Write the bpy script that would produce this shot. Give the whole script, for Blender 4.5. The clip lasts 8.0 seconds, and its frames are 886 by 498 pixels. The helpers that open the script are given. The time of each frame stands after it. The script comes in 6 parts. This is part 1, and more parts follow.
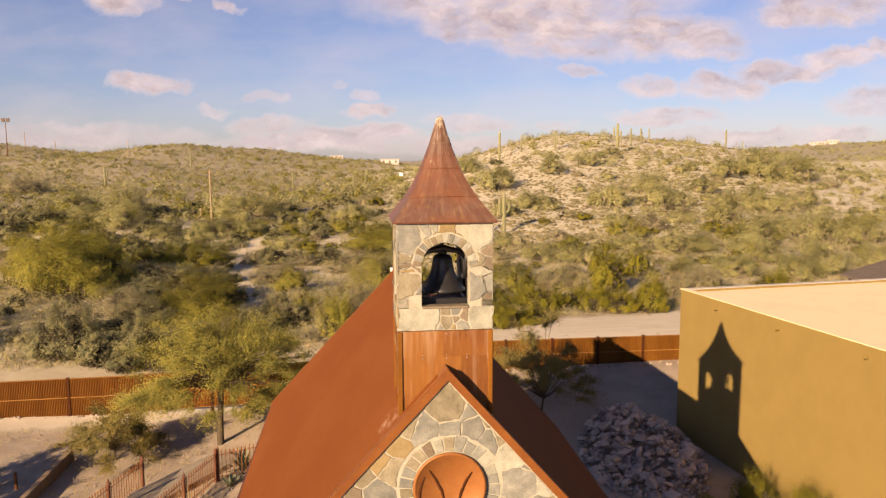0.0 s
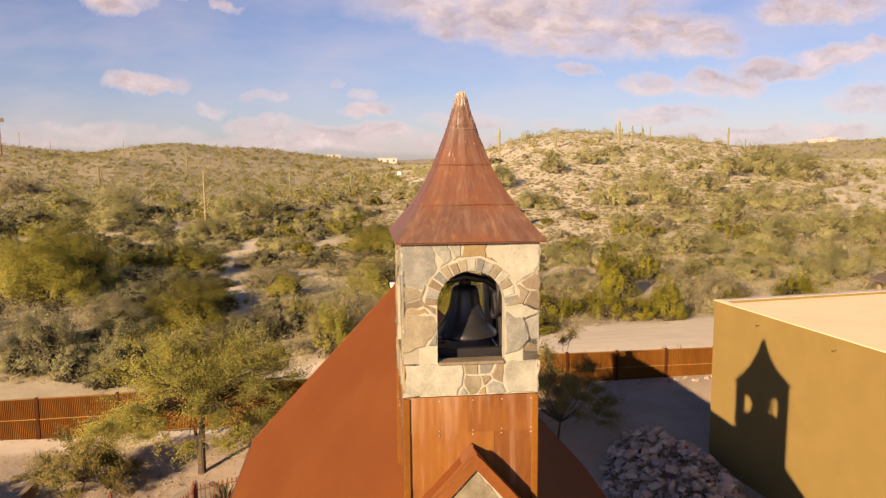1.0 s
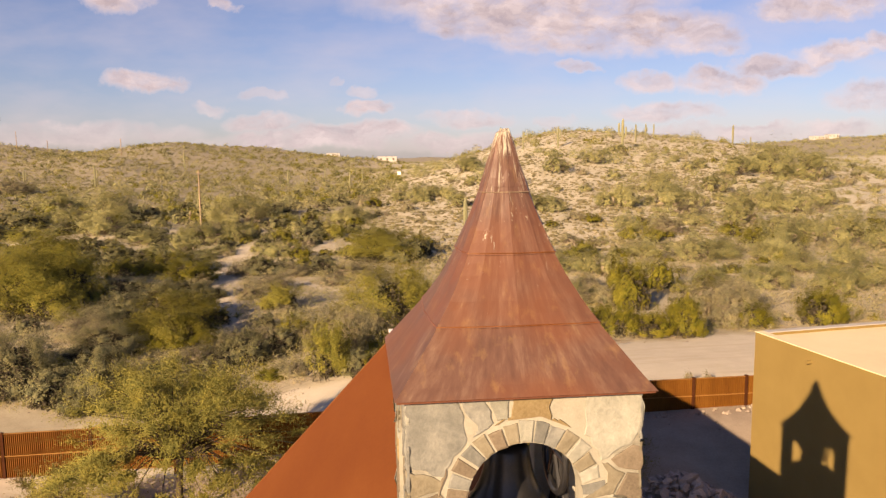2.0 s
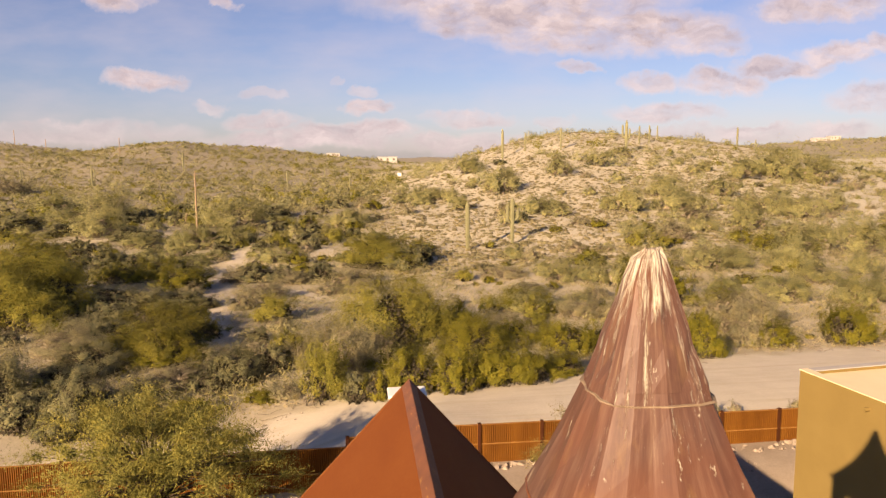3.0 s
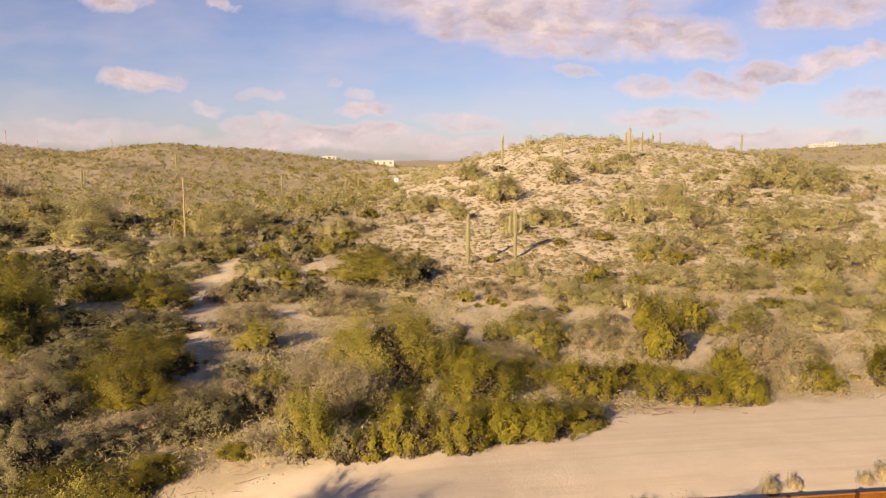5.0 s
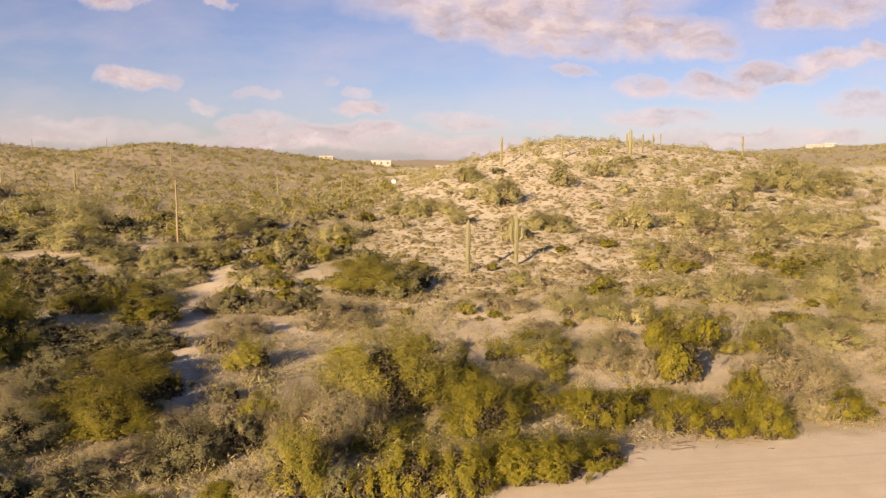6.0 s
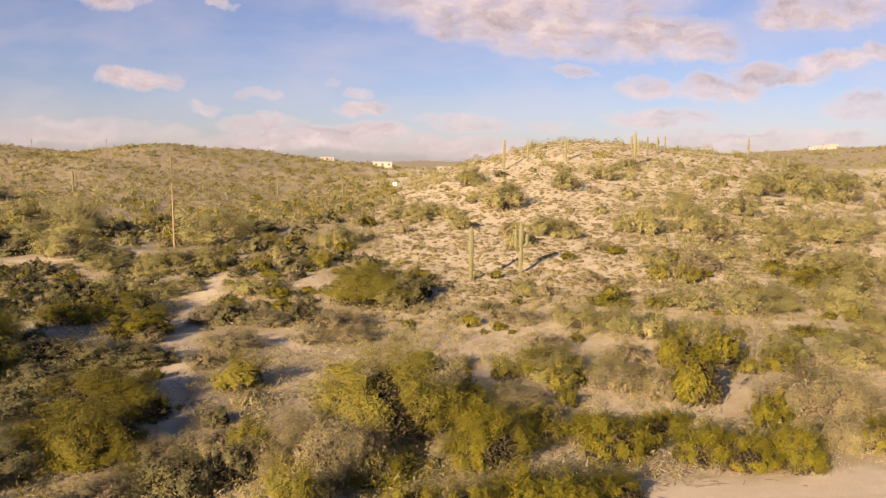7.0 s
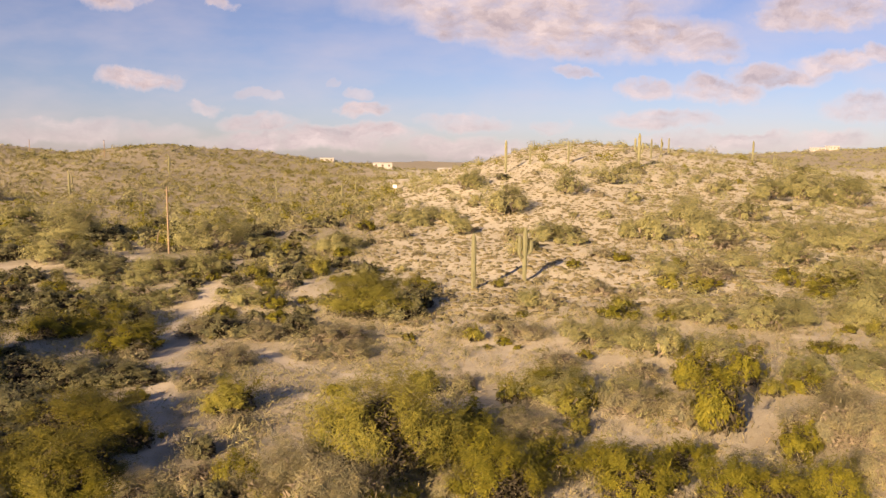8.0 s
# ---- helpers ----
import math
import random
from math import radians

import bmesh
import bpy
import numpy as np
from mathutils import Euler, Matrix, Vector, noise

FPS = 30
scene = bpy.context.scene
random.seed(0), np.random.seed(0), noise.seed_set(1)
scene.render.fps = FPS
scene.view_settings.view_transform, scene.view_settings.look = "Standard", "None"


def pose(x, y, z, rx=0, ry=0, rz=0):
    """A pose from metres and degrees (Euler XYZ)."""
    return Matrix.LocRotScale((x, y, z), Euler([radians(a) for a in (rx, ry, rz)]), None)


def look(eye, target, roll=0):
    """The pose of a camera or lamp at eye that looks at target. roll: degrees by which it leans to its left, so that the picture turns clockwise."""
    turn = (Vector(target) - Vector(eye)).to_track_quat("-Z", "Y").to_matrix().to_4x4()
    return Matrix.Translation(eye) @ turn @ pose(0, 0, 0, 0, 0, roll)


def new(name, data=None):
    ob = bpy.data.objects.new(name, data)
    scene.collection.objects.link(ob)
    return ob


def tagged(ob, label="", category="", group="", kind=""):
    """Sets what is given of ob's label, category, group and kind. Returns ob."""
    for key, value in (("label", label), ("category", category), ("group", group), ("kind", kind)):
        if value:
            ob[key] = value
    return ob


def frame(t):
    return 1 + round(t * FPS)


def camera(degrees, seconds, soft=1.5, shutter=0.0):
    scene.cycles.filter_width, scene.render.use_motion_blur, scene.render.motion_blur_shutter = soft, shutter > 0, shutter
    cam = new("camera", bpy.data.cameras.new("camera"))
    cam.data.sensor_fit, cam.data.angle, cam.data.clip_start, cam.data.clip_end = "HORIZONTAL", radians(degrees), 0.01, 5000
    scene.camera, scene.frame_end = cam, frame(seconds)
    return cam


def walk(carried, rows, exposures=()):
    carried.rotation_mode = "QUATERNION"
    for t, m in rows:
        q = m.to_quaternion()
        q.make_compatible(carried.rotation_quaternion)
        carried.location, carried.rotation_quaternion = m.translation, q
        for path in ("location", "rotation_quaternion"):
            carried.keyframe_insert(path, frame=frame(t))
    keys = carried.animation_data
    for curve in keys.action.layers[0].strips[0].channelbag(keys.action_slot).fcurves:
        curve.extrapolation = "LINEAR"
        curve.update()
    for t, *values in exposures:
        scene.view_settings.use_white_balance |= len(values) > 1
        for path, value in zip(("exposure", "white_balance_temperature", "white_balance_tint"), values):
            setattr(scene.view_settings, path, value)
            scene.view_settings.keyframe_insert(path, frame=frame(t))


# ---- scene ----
cam = camera(61.8, 8.0, soft=1.35)
PATH = [
    (0, (-1.503, -13.287, 9.115), (-1.286, -11.314, 8.876), -0.2),
    (0.5, (-1.462, -11.221, 9.012), (-1.243, -9.248, 8.77), -0.2),
    (1, (-1.39, -9.174, 9.035), (-1.168, -7.201, 8.793), -0.4),
    (1.5, (-1.267, -7.083, 9.35), (-1.045, -5.111, 9.104), -0.6),
    (3, (-1.004, -1.604, 10.256), (-0.782, 0.368, 10.007), -0.3),
    (3.5, (-0.857, 0.069, 10.494), (-0.634, 2.041, 10.248), -0.2),
    (4, (-0.744, 1.801, 10.715), (-0.52, 3.774, 10.472), -0.1),
    (4.5, (-0.717, 3.319, 10.883), (-0.49, 5.292, 10.642), 0.0),
    (6, (-0.673, 8.445, 12.047), (-0.432, 10.415, 11.803), 0.3),
    (6.5, (-0.587, 10.117, 12.316), (-0.346, 12.088, 12.073), 0.3),
    (7, (-0.441, 11.806, 12.59), (-0.203, 13.777, 12.348), 0.4),
    (7.5, (-0.331, 13.635, 12.89), (-0.094, 15.606, 12.648), 0.4),
    (8, (-0.22, 15.528, 13.17), (0.018, 17.499, 12.929), 0.5),
]
walk(cam, [(t, look(eye, target, roll)) for t, eye, target, roll in PATH], [(0, 1.3, 7200, 38), (8, 1.3, 7200, 38)])

# ---- light: low sun behind and to the left of the way, open sky ----
SUN_AZ, SUN_EL = 219.35, 19.33
world = bpy.data.worlds.new("sky")
scene.world = world
world.use_nodes = True
wn = world.node_tree
sky = wn.nodes.new("ShaderNodeTexSky")
sky.sky_type, sky.sun_disc = "NISHITA", False
sky.sun_elevation, sky.sun_rotation = radians(SUN_EL), radians(SUN_AZ)
sky.air_density, sky.dust_density, sky.ozone_density, sky.altitude = 1.0, 0.9, 4.5, 700
wn.links.new(sky.outputs[0], wn.nodes["Background"].inputs[0])
wn.nodes["Background"].inputs[1].default_value = 0.046
sun_light = bpy.data.lights.new("sun", "SUN")
sun_light.energy, sun_light.angle, sun_light.color = 5.0, radians(0.4), (1.0, 0.86, 0.50)
sun = new("sun", sun_light)
a, e = radians(SUN_AZ), radians(SUN_EL)
sun.matrix_world = look((0, 0, 80), Vector((0, 0, 80)) - Vector((math.sin(a) * math.cos(e), math.cos(a) * math.cos(e), math.sin(e))))


# ---- materials ----
def nodes_of(name):
    m = bpy.data.materials.new(name)
    m.use_nodes = True
    return m, m.node_tree.nodes, m.node_tree.links, m.node_tree.nodes["Principled BSDF"]


def noise_node(n, l, scale, detail=6, rough=0.6, vec=None, stretch=None):
    tc = n.new("ShaderNodeTexCoord")
    src = vec or tc.outputs["Object"]
    if stretch:
        mp = n.new("ShaderNodeMapping")
        mp.inputs["Scale"].default_value = stretch
        l.new(src, mp.inputs[0])
        src = mp.outputs[0]
    t = n.new("ShaderNodeTexNoise")
    t.inputs["Scale"].default_value, t.inputs["Detail"].default_value, t.inputs["Roughness"].default_value = scale, detail, rough
    l.new(src, t.inputs["Vector"])
    return t.outputs["Fac"]


def ramp(n, l, fac, stops):
    r = n.new("ShaderNodeValToRGB")
    els = r.color_ramp.elements
    while len(els) < len(stops):
        els.new(0.5)
    for el, (p, c) in zip(els, stops):
        el.position = p
        el.color = (*c, 1) if len(c) == 3 else c
    l.new(fac, r.inputs[0])
    return r.outputs[0]


def mix(n, l, fac, a, b, blend="MIX"):
    m = n.new("ShaderNodeMix")
    m.data_type, m.blend_type = "RGBA", blend
    if isinstance(fac, (int, float)):
        m.inputs[0].default_value = fac
    else:
        l.new(fac, m.inputs[0])
    for sock, v in ((m.inputs[6], a), (m.inputs[7], b)):
        if isinstance(v, tuple):
            sock.default_value = (*v, 1)
        else:
            l.new(v, sock)
    return m.outputs[2]


def bump(n, l, height, strength, distance, bsdf):
    b = n.new("ShaderNodeBump")
    b.inputs["Strength"].default_value, b.inputs["Distance"].default_value = strength, distance
    l.new(height, b.inputs["Height"])
    l.new(b.outputs[0], bsdf.inputs["Normal"])


def weathered(name, dark, mid, light, scale=3.0, rough=0.7, metal=0.0, stretch=None, grain=60.0, relief=0.004, vary=0.0, gloss=0.25, speck=0.35):
    """A surface with stains at one scale and grain at another; vary: how far single objects differ."""
    m, n, l, b = nodes_of(name)
    big = noise_node(n, l, scale, 8, 0.62, stretch=stretch)
    col = ramp(n, l, big, [(0.28, dark), (0.5, mid), (0.74, light)])
    fine = noise_node(n, l, grain, 5, 0.7)
    col = mix(n, l, speck, col, ramp(n, l, fine, [(0.3, dark), (0.7, light)]))
    if vary:
        oi = n.new("ShaderNodeObjectInfo")
        tone = ramp(n, l, oi.outputs["Random"], [(0.0, (1 - vary,) * 3), (1.0, (1 + vary * 0.6,) * 3)])
        col = mix(n, l, 1.0, col, tone, "MULTIPLY")
    l.new(col, b.inputs["Base Color"])
    b.inputs["Roughness"].default_value, b.inputs["Metallic"].default_value = rough, metal
    b.inputs["Specular IOR Level"].default_value = gloss
    bump(n, l, fine, 0.6, relief, b)
    return m


def foliage(name, dark, light, clear=0.25):
    m, n, l, b = nodes_of(name)
    oi, geo = n.new("ShaderNodeObjectInfo"), n.new("ShaderNodeNewGeometry")
    col = mix(n, l, oi.outputs["Random"], dark, light)
    patch = noise_node(n, l, 0.22, 4, 0.6, vec=geo.outputs["Position"])
    col = mix(n, l, ramp(n, l, patch, [(0.35, (0, 0, 0)), (0.65, (0.8,) * 3)]), col, light)
    leafy = ramp(n, l, geo.outputs["Random Per Island"], [(0.0, (0.82, 0.82, 0.82)), (1.0, (1.15, 1.13, 1.08))])
    col = mix(n, l, 1.0, col, leafy, "MULTIPLY")
    # tone shifts in patches: darker and bluer, or lighter and warmer
    spray = noise_node(n, l, 1.7, 3, 0.6, vec=geo.outputs["Position"])
    col = mix(n, l, 1.0, col, ramp(n, l, spray, [(0.34, (0.64, 0.70, 0.78)), (0.5, (1, 1, 1)), (0.66, (1.28, 1.2, 1.0))]), "MULTIPLY")
    l.new(col, b.inputs["Base Color"])
    b.inputs["Roughness"].default_value = 0.7
    b.inputs["Specular IOR Level"].default_value = 0.12
    t = n.new("ShaderNodeBsdfTranslucent")
    l.new(col, t.inputs[0])
    s = n.new("ShaderNodeMixShader")
    s.inputs[0].default_value = clear
    l.new(b.outputs[0], s.inputs[1])
    l.new(t.outputs[0], s.inputs[2])
    l.new(s.outputs[0], n["Material Output"].inputs[0])
    return m


RUST_ROOF = weathered("rusted_roof_steel", (0.116, 0.033, 0.010), (0.140, 0.043, 0.012), (0.167, 0.056, 0.016), 0.5, 0.8, 0.0, (1, 0.4, 1), 14, 0.0008, 0, 0.05)
RUST_TRIM = weathered("rusted_trim_steel", (0.112, 0.032, 0.007), (0.163, 0.054, 0.011), (0.223, 0.082, 0.019), 1.6, 0.4, 0.1, None, 25, 0.001, 0, 0.4)
RUST_FENCE = weathered("rusted_fence_steel", (0.088, 0.030, 0.004), (0.142, 0.053, 0.007), (0.19, 0.078, 0.012), 1.3, 0.7, 0.0, (1, 1, 0.3), 20, 0.002, 0.12, 0.12)
RUST_DARK = weathered("dark_rusted_steel", (0.07, 0.025, 0.015), (0.11, 0.04, 0.02), (0.17, 0.06, 0.03), 3, 0.7, 0.2)
POST_RUST = weathered("blackened_rusted_post", (0.026, 0.009, 0.004), (0.046, 0.015, 0.006), (0.075, 0.026, 0.010), 3, 0.85, 0, None, 60, 0.004, 0, 0.05)
RAIL_RUST = weathered("worn_orange_rail", (0.16, 0.07, 0.016), (0.24, 0.115, 0.028), (0.32, 0.165, 0.045), 4, 0.6)
GREY_PLANK = weathered("sun_bleached_planks", (0.20, 0.165, 0.125), (0.30, 0.255, 0.20), (0.38, 0.33, 0.27), 3, 0.85, 0, (4, 0.5, 4), 40, 0.004, 0.15)
IRON = weathered("black_cast_iron", (0.012, 0.012, 0.014), (0.02, 0.02, 0.022), (0.035, 0.033, 0.032), 5, 0.34, 0.2, None, 40, 0.001, 0, 0.5)
MORTAR = weathered("lime_mortar", (0.205, 0.192, 0.150), (0.278, 0.263, 0.210), (0.340, 0.322, 0.262), 6, 0.9, 0, None, 80, 0.004)
STONES = {
    "g": weathered("grey_flagstone", (0.082, 0.085, 0.077), (0.150, 0.152, 0.136), (0.275, 0.270, 0.232), 3.4, 0.8, 0, None, 26, 0.012, 0.2, 0.2, 0.3),
    "t": weathered("tan_flagstone", (0.098, 0.084, 0.055), (0.172, 0.150, 0.103), (0.285, 0.255, 0.186), 3.4, 0.8, 0, None, 26, 0.012, 0.2, 0.2, 0.3),
    "c": weathered("cream_flagstone", (0.140, 0.140, 0.112), (0.232, 0.232, 0.192), (0.372, 0.366, 0.306), 3.0, 0.8, 0, None, 26, 0.012, 0.15, 0.2, 0.3),
    "b": weathered("brown_flagstone", (0.088, 0.068, 0.047), (0.140, 0.112, 0.078), (0.205, 0.168, 0.121), 5, 0.8, 0, None, 45, 0.008, 0.2, 0.2, 0.55),
    "o": weathered("ochre_flagstone", (0.150, 0.104, 0.044), (0.208, 0.152, 0.074), (0.275, 0.215, 0.118), 5, 0.8, 0, None, 45, 0.008, 0.15, 0.2, 0.55),
}
STUCCO = weathered("ochre_stucco", (0.171, 0.116, 0.034), (0.188, 0.129, 0.039), (0.205, 0.142, 0.045), 0.8, 0.92, 0, None, 120, 0.004)
HOUSE_STUCCO = weathered("pale_house_stucco", (0.31, 0.285, 0.26), (0.38, 0.355, 0.325), (0.44, 0.415, 0.385), 0.5, 0.9, 0, None, 20, 0.004)
ROOF_CREAM = weathered("cream_roof_coating", (0.627, 0.503, 0.314), (0.684, 0.560, 0.351), (0.722, 0.598, 0.389), 0.6, 0.85, 0, None, 30, 0.002)
CAP_METAL = weathered("grey_cap_metal", (0.30, 0.29, 0.27), (0.42, 0.40, 0.37), (0.5, 0.48, 0.44), 2, 0.5, 0.5)
WHITE_METAL = weathered("white_painted_metal", (0.66, 0.63, 0.58), (0.78, 0.75, 0.70), (0.82, 0.80, 0.76), 2, 0.45)
DARK_ROOF = weathered("dark_brown_roofing", (0.07, 0.055, 0.045), (0.10, 0.08, 0.065), (0.14, 0.11, 0.09), 2, 0.85)
OLD_WOOD = weathered("grey_weathered_timber", (0.16, 0.11, 0.07), (0.24, 0.17, 0.11), (0.33, 0.25, 0.17), 3, 0.85, 0, (4, 4, 0.5), 40, 0.004, 0.15)
BARK = weathered("rough_brown_bark", (0.035, 0.025, 0.017), (0.062, 0.045, 0.030), (0.105, 0.078, 0.054), 6, 0.9, 0, (3, 3, 0.7), 40, 0.01)
TWIG = weathered("grey_brown_twigs", (0.12, 0.09, 0.06), (0.19, 0.15, 0.10), (0.26, 0.21, 0.15), 6, 0.9)
# twigs darkened to put the inner shade of the crowns into colour
SHADE_TWIG = weathered("shade_dark_twigs", (0.030, 0.025, 0.017), (0.055, 0.046, 0.030), (0.095, 0.078, 0.052), 6, 0.95, 0, None, 40, 0.004, 0, 0.05)
FIELD_STONE = weathered("tan_field_stone", (0.20, 0.155, 0.118), (0.27, 0.215, 0.168), (0.34, 0.28, 0.225), 3, 0.9, 0, None, 25, 0.02, 0.25)
ROCK = weathered("pale_broken_rock", (0.30, 0.228, 0.185), (0.43, 0.34, 0.285), (0.54, 0.45, 0.385), 3, 0.9, 0, None, 25, 0.02, 0.25)
SAGUARO = weathered("ribbed_cactus_skin", (0.12, 0.118, 0.058), (0.18, 0.172, 0.088), (0.245, 0.23, 0.125), 2, 0.7, 0, (1, 1, 0.3), 25, 0.01, 0.15)
LEAF = {
    "creosote": foliage("creosote_leaves", (0.112, 0.106, 0.011), (0.180, 0.162, 0.020), 0.14),
    "mesquite": foliage("mesquite_leaves", (0.176, 0.165, 0.037), (0.258, 0.236, 0.062), 0.27),
    "paloverde": foliage("palo_verde_leaves", (0.150, 0.142, 0.022), (0.225, 0.204, 0.040), 0.18),
    # next four: distance haze put into the leaf colour, paler and greyer
    "hillscrub": foliage("hazed_hill_leaves", (0.276, 0.268, 0.122), (0.362, 0.346, 0.172), 0.45),
    "hillverde": foliage("hazed_palo_verde_leaves", (0.292, 0.282, 0.122), (0.384, 0.364, 0.176), 0.48),
    "hillbush": foliage("hazed_creosote_leaves", (0.270, 0.266, 0.112), (0.356, 0.342, 0.160), 0.45),
    "farscrub": foliage("hazed_scrub_leaves", (0.214, 0.197, 0.094), (0.298, 0.272, 0.140), 0.40),
    "washbush": foliage("dark_creosote_leaves", (0.086, 0.079, 0.012), (0.142, 0.125, 0.021), 0.1),
    "thornscrub": foliage("brownish_thornscrub_leaves", (0.135, 0.112, 0.032), (0.215, 0.176, 0.060), 0.2),
    "greybrush": foliage("grey_dry_twigs", (0.188, 0.170, 0.094), (0.276, 0.246, 0.142), 0.2),
    "ironwood": foliage("ironwood_leaves", (0.100, 0.097, 0.048), (0.178, 0.170, 0.086), 0.1),
    "bursage": foliage("bursage_leaves", (0.150, 0.128, 0.070), (0.215, 0.184, 0.104), 0.2),
    "straw": foliage("dry_straw_grass", (0.26, 0.205, 0.095), (0.36, 0.290, 0.150), 0.1),
    "agave": foliage("agave_leaves", (0.12, 0.14, 0.08), (0.2, 0.21, 0.13), 0.05),
}


def mark_roof():
    """Dark streaks low on the front corner of the western slope, and a pale patch."""
    n, l = RUST_ROOF.node_tree.nodes, RUST_ROOF.node_tree.links
    b = n["Principled BSDF"]
    was = b.inputs["Base Color"].links[0].from_socket
    tc, sep = n.new("ShaderNodeTexCoord"), n.new("ShaderNodeSeparateXYZ")
    l.new(tc.outputs["Object"], sep.inputs[0])
    reach = None
    for axis, a, z in (("Z", 2.5, 1.0), ("Y", 3.4, 0.6), ("X", -1.0, -2.2)):
        r = n.new("ShaderNodeMapRange")
        r.inputs[1].default_value, r.inputs[2].default_value = a, z
        l.new(sep.outputs[axis], r.inputs[0])
        if reach is None:
            reach = r.outputs[0]
        else:
            k = n.new("ShaderNodeMath")
            k.operation = "MULTIPLY"
            l.new(reach, k.inputs[0])
            l.new(r.outputs[0], k.inputs[1])
            reach = k.outputs[0]
    runs = ramp(n, l, noise_node(n, l, 2.6, 5, 0.65, stretch=(0.16, 4.0, 0.16)), [(0.5, (0, 0, 0)), (0.58, (0.85,) * 3)])
    k = n.new("ShaderNodeMath")
    k.operation = "MULTIPLY"
    l.new(runs, k.inputs[0])
    l.new(reach, k.inputs[1])
    streaky = mix(n, l, k.outputs[0], was, (0.045, 0.020, 0.012))
    # scuffed patch where the slope meets the tower, its pale reflection painted in
    off = n.new("ShaderNodeVectorMath")
    off.operation = "DISTANCE"
    off.inputs[1].default_value = (-1.12, 0.25, 4.24)
    l.new(tc.outputs["Object"], off.inputs[0])
    near = n.new("ShaderNodeMapRange")
    near.inputs[1].default_value, near.inputs[2].default_value = 0.52, 0.0
    l.new(off.outputs["Value"], near.inputs[0])
    sheen = n.new("ShaderNodeMath")
    sheen.operation = "MULTIPLY"
    l.new(near.outputs[0], sheen.inputs[0])
    l.new(ramp(n, l, noise_node(n, l, 5, 7, 0.7, stretch=(1, 0.5, 1)), [(0.48, (0, 0, 0)), (0.62, (1, 1, 1))]), sheen.inputs[1])
    l.new(mix(n, l, sheen.outputs[0], streaky, (0.30, 0.185, 0.13)), b.inputs["Base Color"])


mark_roof()


def desert_soil():
    m, n, l, b = nodes_of("sandy_desert_soil")
    geo = n.new("ShaderNodeNewGeometry")
    P = geo.outputs["Position"]
    big = noise_node(n, l, 0.045, 6, 0.6, vec=P)
    mid = noise_node(n, l, 0.6, 8, 0.65, vec=P)
    fine = noise_node(n, l, 9, 8, 0.75, vec=P)
    sand = ramp(n, l, mid, [(0.3, (0.340, 0.296, 0.212)), (0.55, (0.460, 0.408, 0.308)), (0.75, (0.555, 0.496, 0.386))])
    scrub = ramp(n, l, mid, [(0.3, (0.275, 0.226, 0.136)), (0.6, (0.390, 0.330, 0.208)), (0.8, (0.485, 0.417, 0.276))])
    col = mix(n, l, ramp(n, l, big, [(0.46, (0, 0, 0)), (0.62, (1, 1, 1))]), sand, scrub)
    col = mix(n, l, 0.4, col, ramp(n, l, fine, [(0.3, (0.220, 0.175, 0.110)), (0.7, (0.555, 0.475, 0.340))]))
    # hill soil paled and greyed: distance haze put into its colour
    # reddish trodden earth in the yard, brown gravelly litter on the western flats
    for name, low, high in (("haze_tone", (0.345, 0.306, 0.220), (0.495, 0.444, 0.338)), ("yard", (0.215, 0.162, 0.115), (0.385, 0.312, 0.240)), ("litter", (0.150, 0.126, 0.082), (0.275, 0.236, 0.158))):
        at = n.new("ShaderNodeAttribute")
        at.attribute_name = name
        tone = mix(n, l, 0.5, ramp(n, l, mid, [(0.32, low), (0.7, high)]), ramp(n, l, fine, [(0.3, low), (0.7, high)]))
        col = mix(n, l, at.outputs["Fac"], col, tone)
    # the graded dirt road is smoother and paler
    at = n.new("ShaderNodeAttribute")
    at.attribute_name = "graded"
    road = ramp(n, l, mid, [(0.3, (0.445, 0.388, 0.295)), (0.7, (0.555, 0.492, 0.388))])
    road = mix(n, l, 0.3, road, ramp(n, l, fine, [(0.3, (0.350, 0.290, 0.208)), (0.7, (0.610, 0.535, 0.415))]))
    tracks = noise_node(n, l, 0.9, 6, 0.65, vec=P, stretch=(0.09, 1.6, 1))
    road = mix(n, l, ramp(n, l, tracks, [(0.5, (0, 0, 0)), (0.68, (0.5,) * 3)]), road, (0.40, 0.325, 0.225))
    col = mix(n, l, at.outputs["Fac"], col, road)
    l.new(col, b.inputs["Base Color"])
    b.inputs["Roughness"].default_value = 0.95
    bump(n, l, fine, 0.5, 0.06, b)
    return m


SOIL = desert_soil()


# ---- making objects ----
def link_mesh(name, bm, material, parent=None, label=""):
    me = bpy.data.meshes.new(name)
    bm.to_mesh(me)
    bm.free()
    me.materials.append(material)
    ob = new(name, me)
    if parent is not None:
        ob.parent = parent
    if label:
        tagged(ob, label)
    return ob


def part(name, bm, material, parent, label=""):
    return link_mesh(name, bm, material, parent, label)


def raw(name, verts, faces, material, parent=None, smooth=False):
    me = bpy.data.meshes.new(name)
    me.from_pydata(verts if isinstance(verts, list) else verts.tolist(), [], faces if isinstance(faces, list) else faces.tolist())
    me.materials.append(material)
    if smooth:
        me.shade_smooth()
    ob = new(name, me)
    if parent is not None:
        ob.parent = parent
    return ob


def thing(name, label, category, group="", kind="", at=(0, 0, 0)):
    ob = new(name)
    ob.location = at
    return tagged(ob, label, category, group, kind)


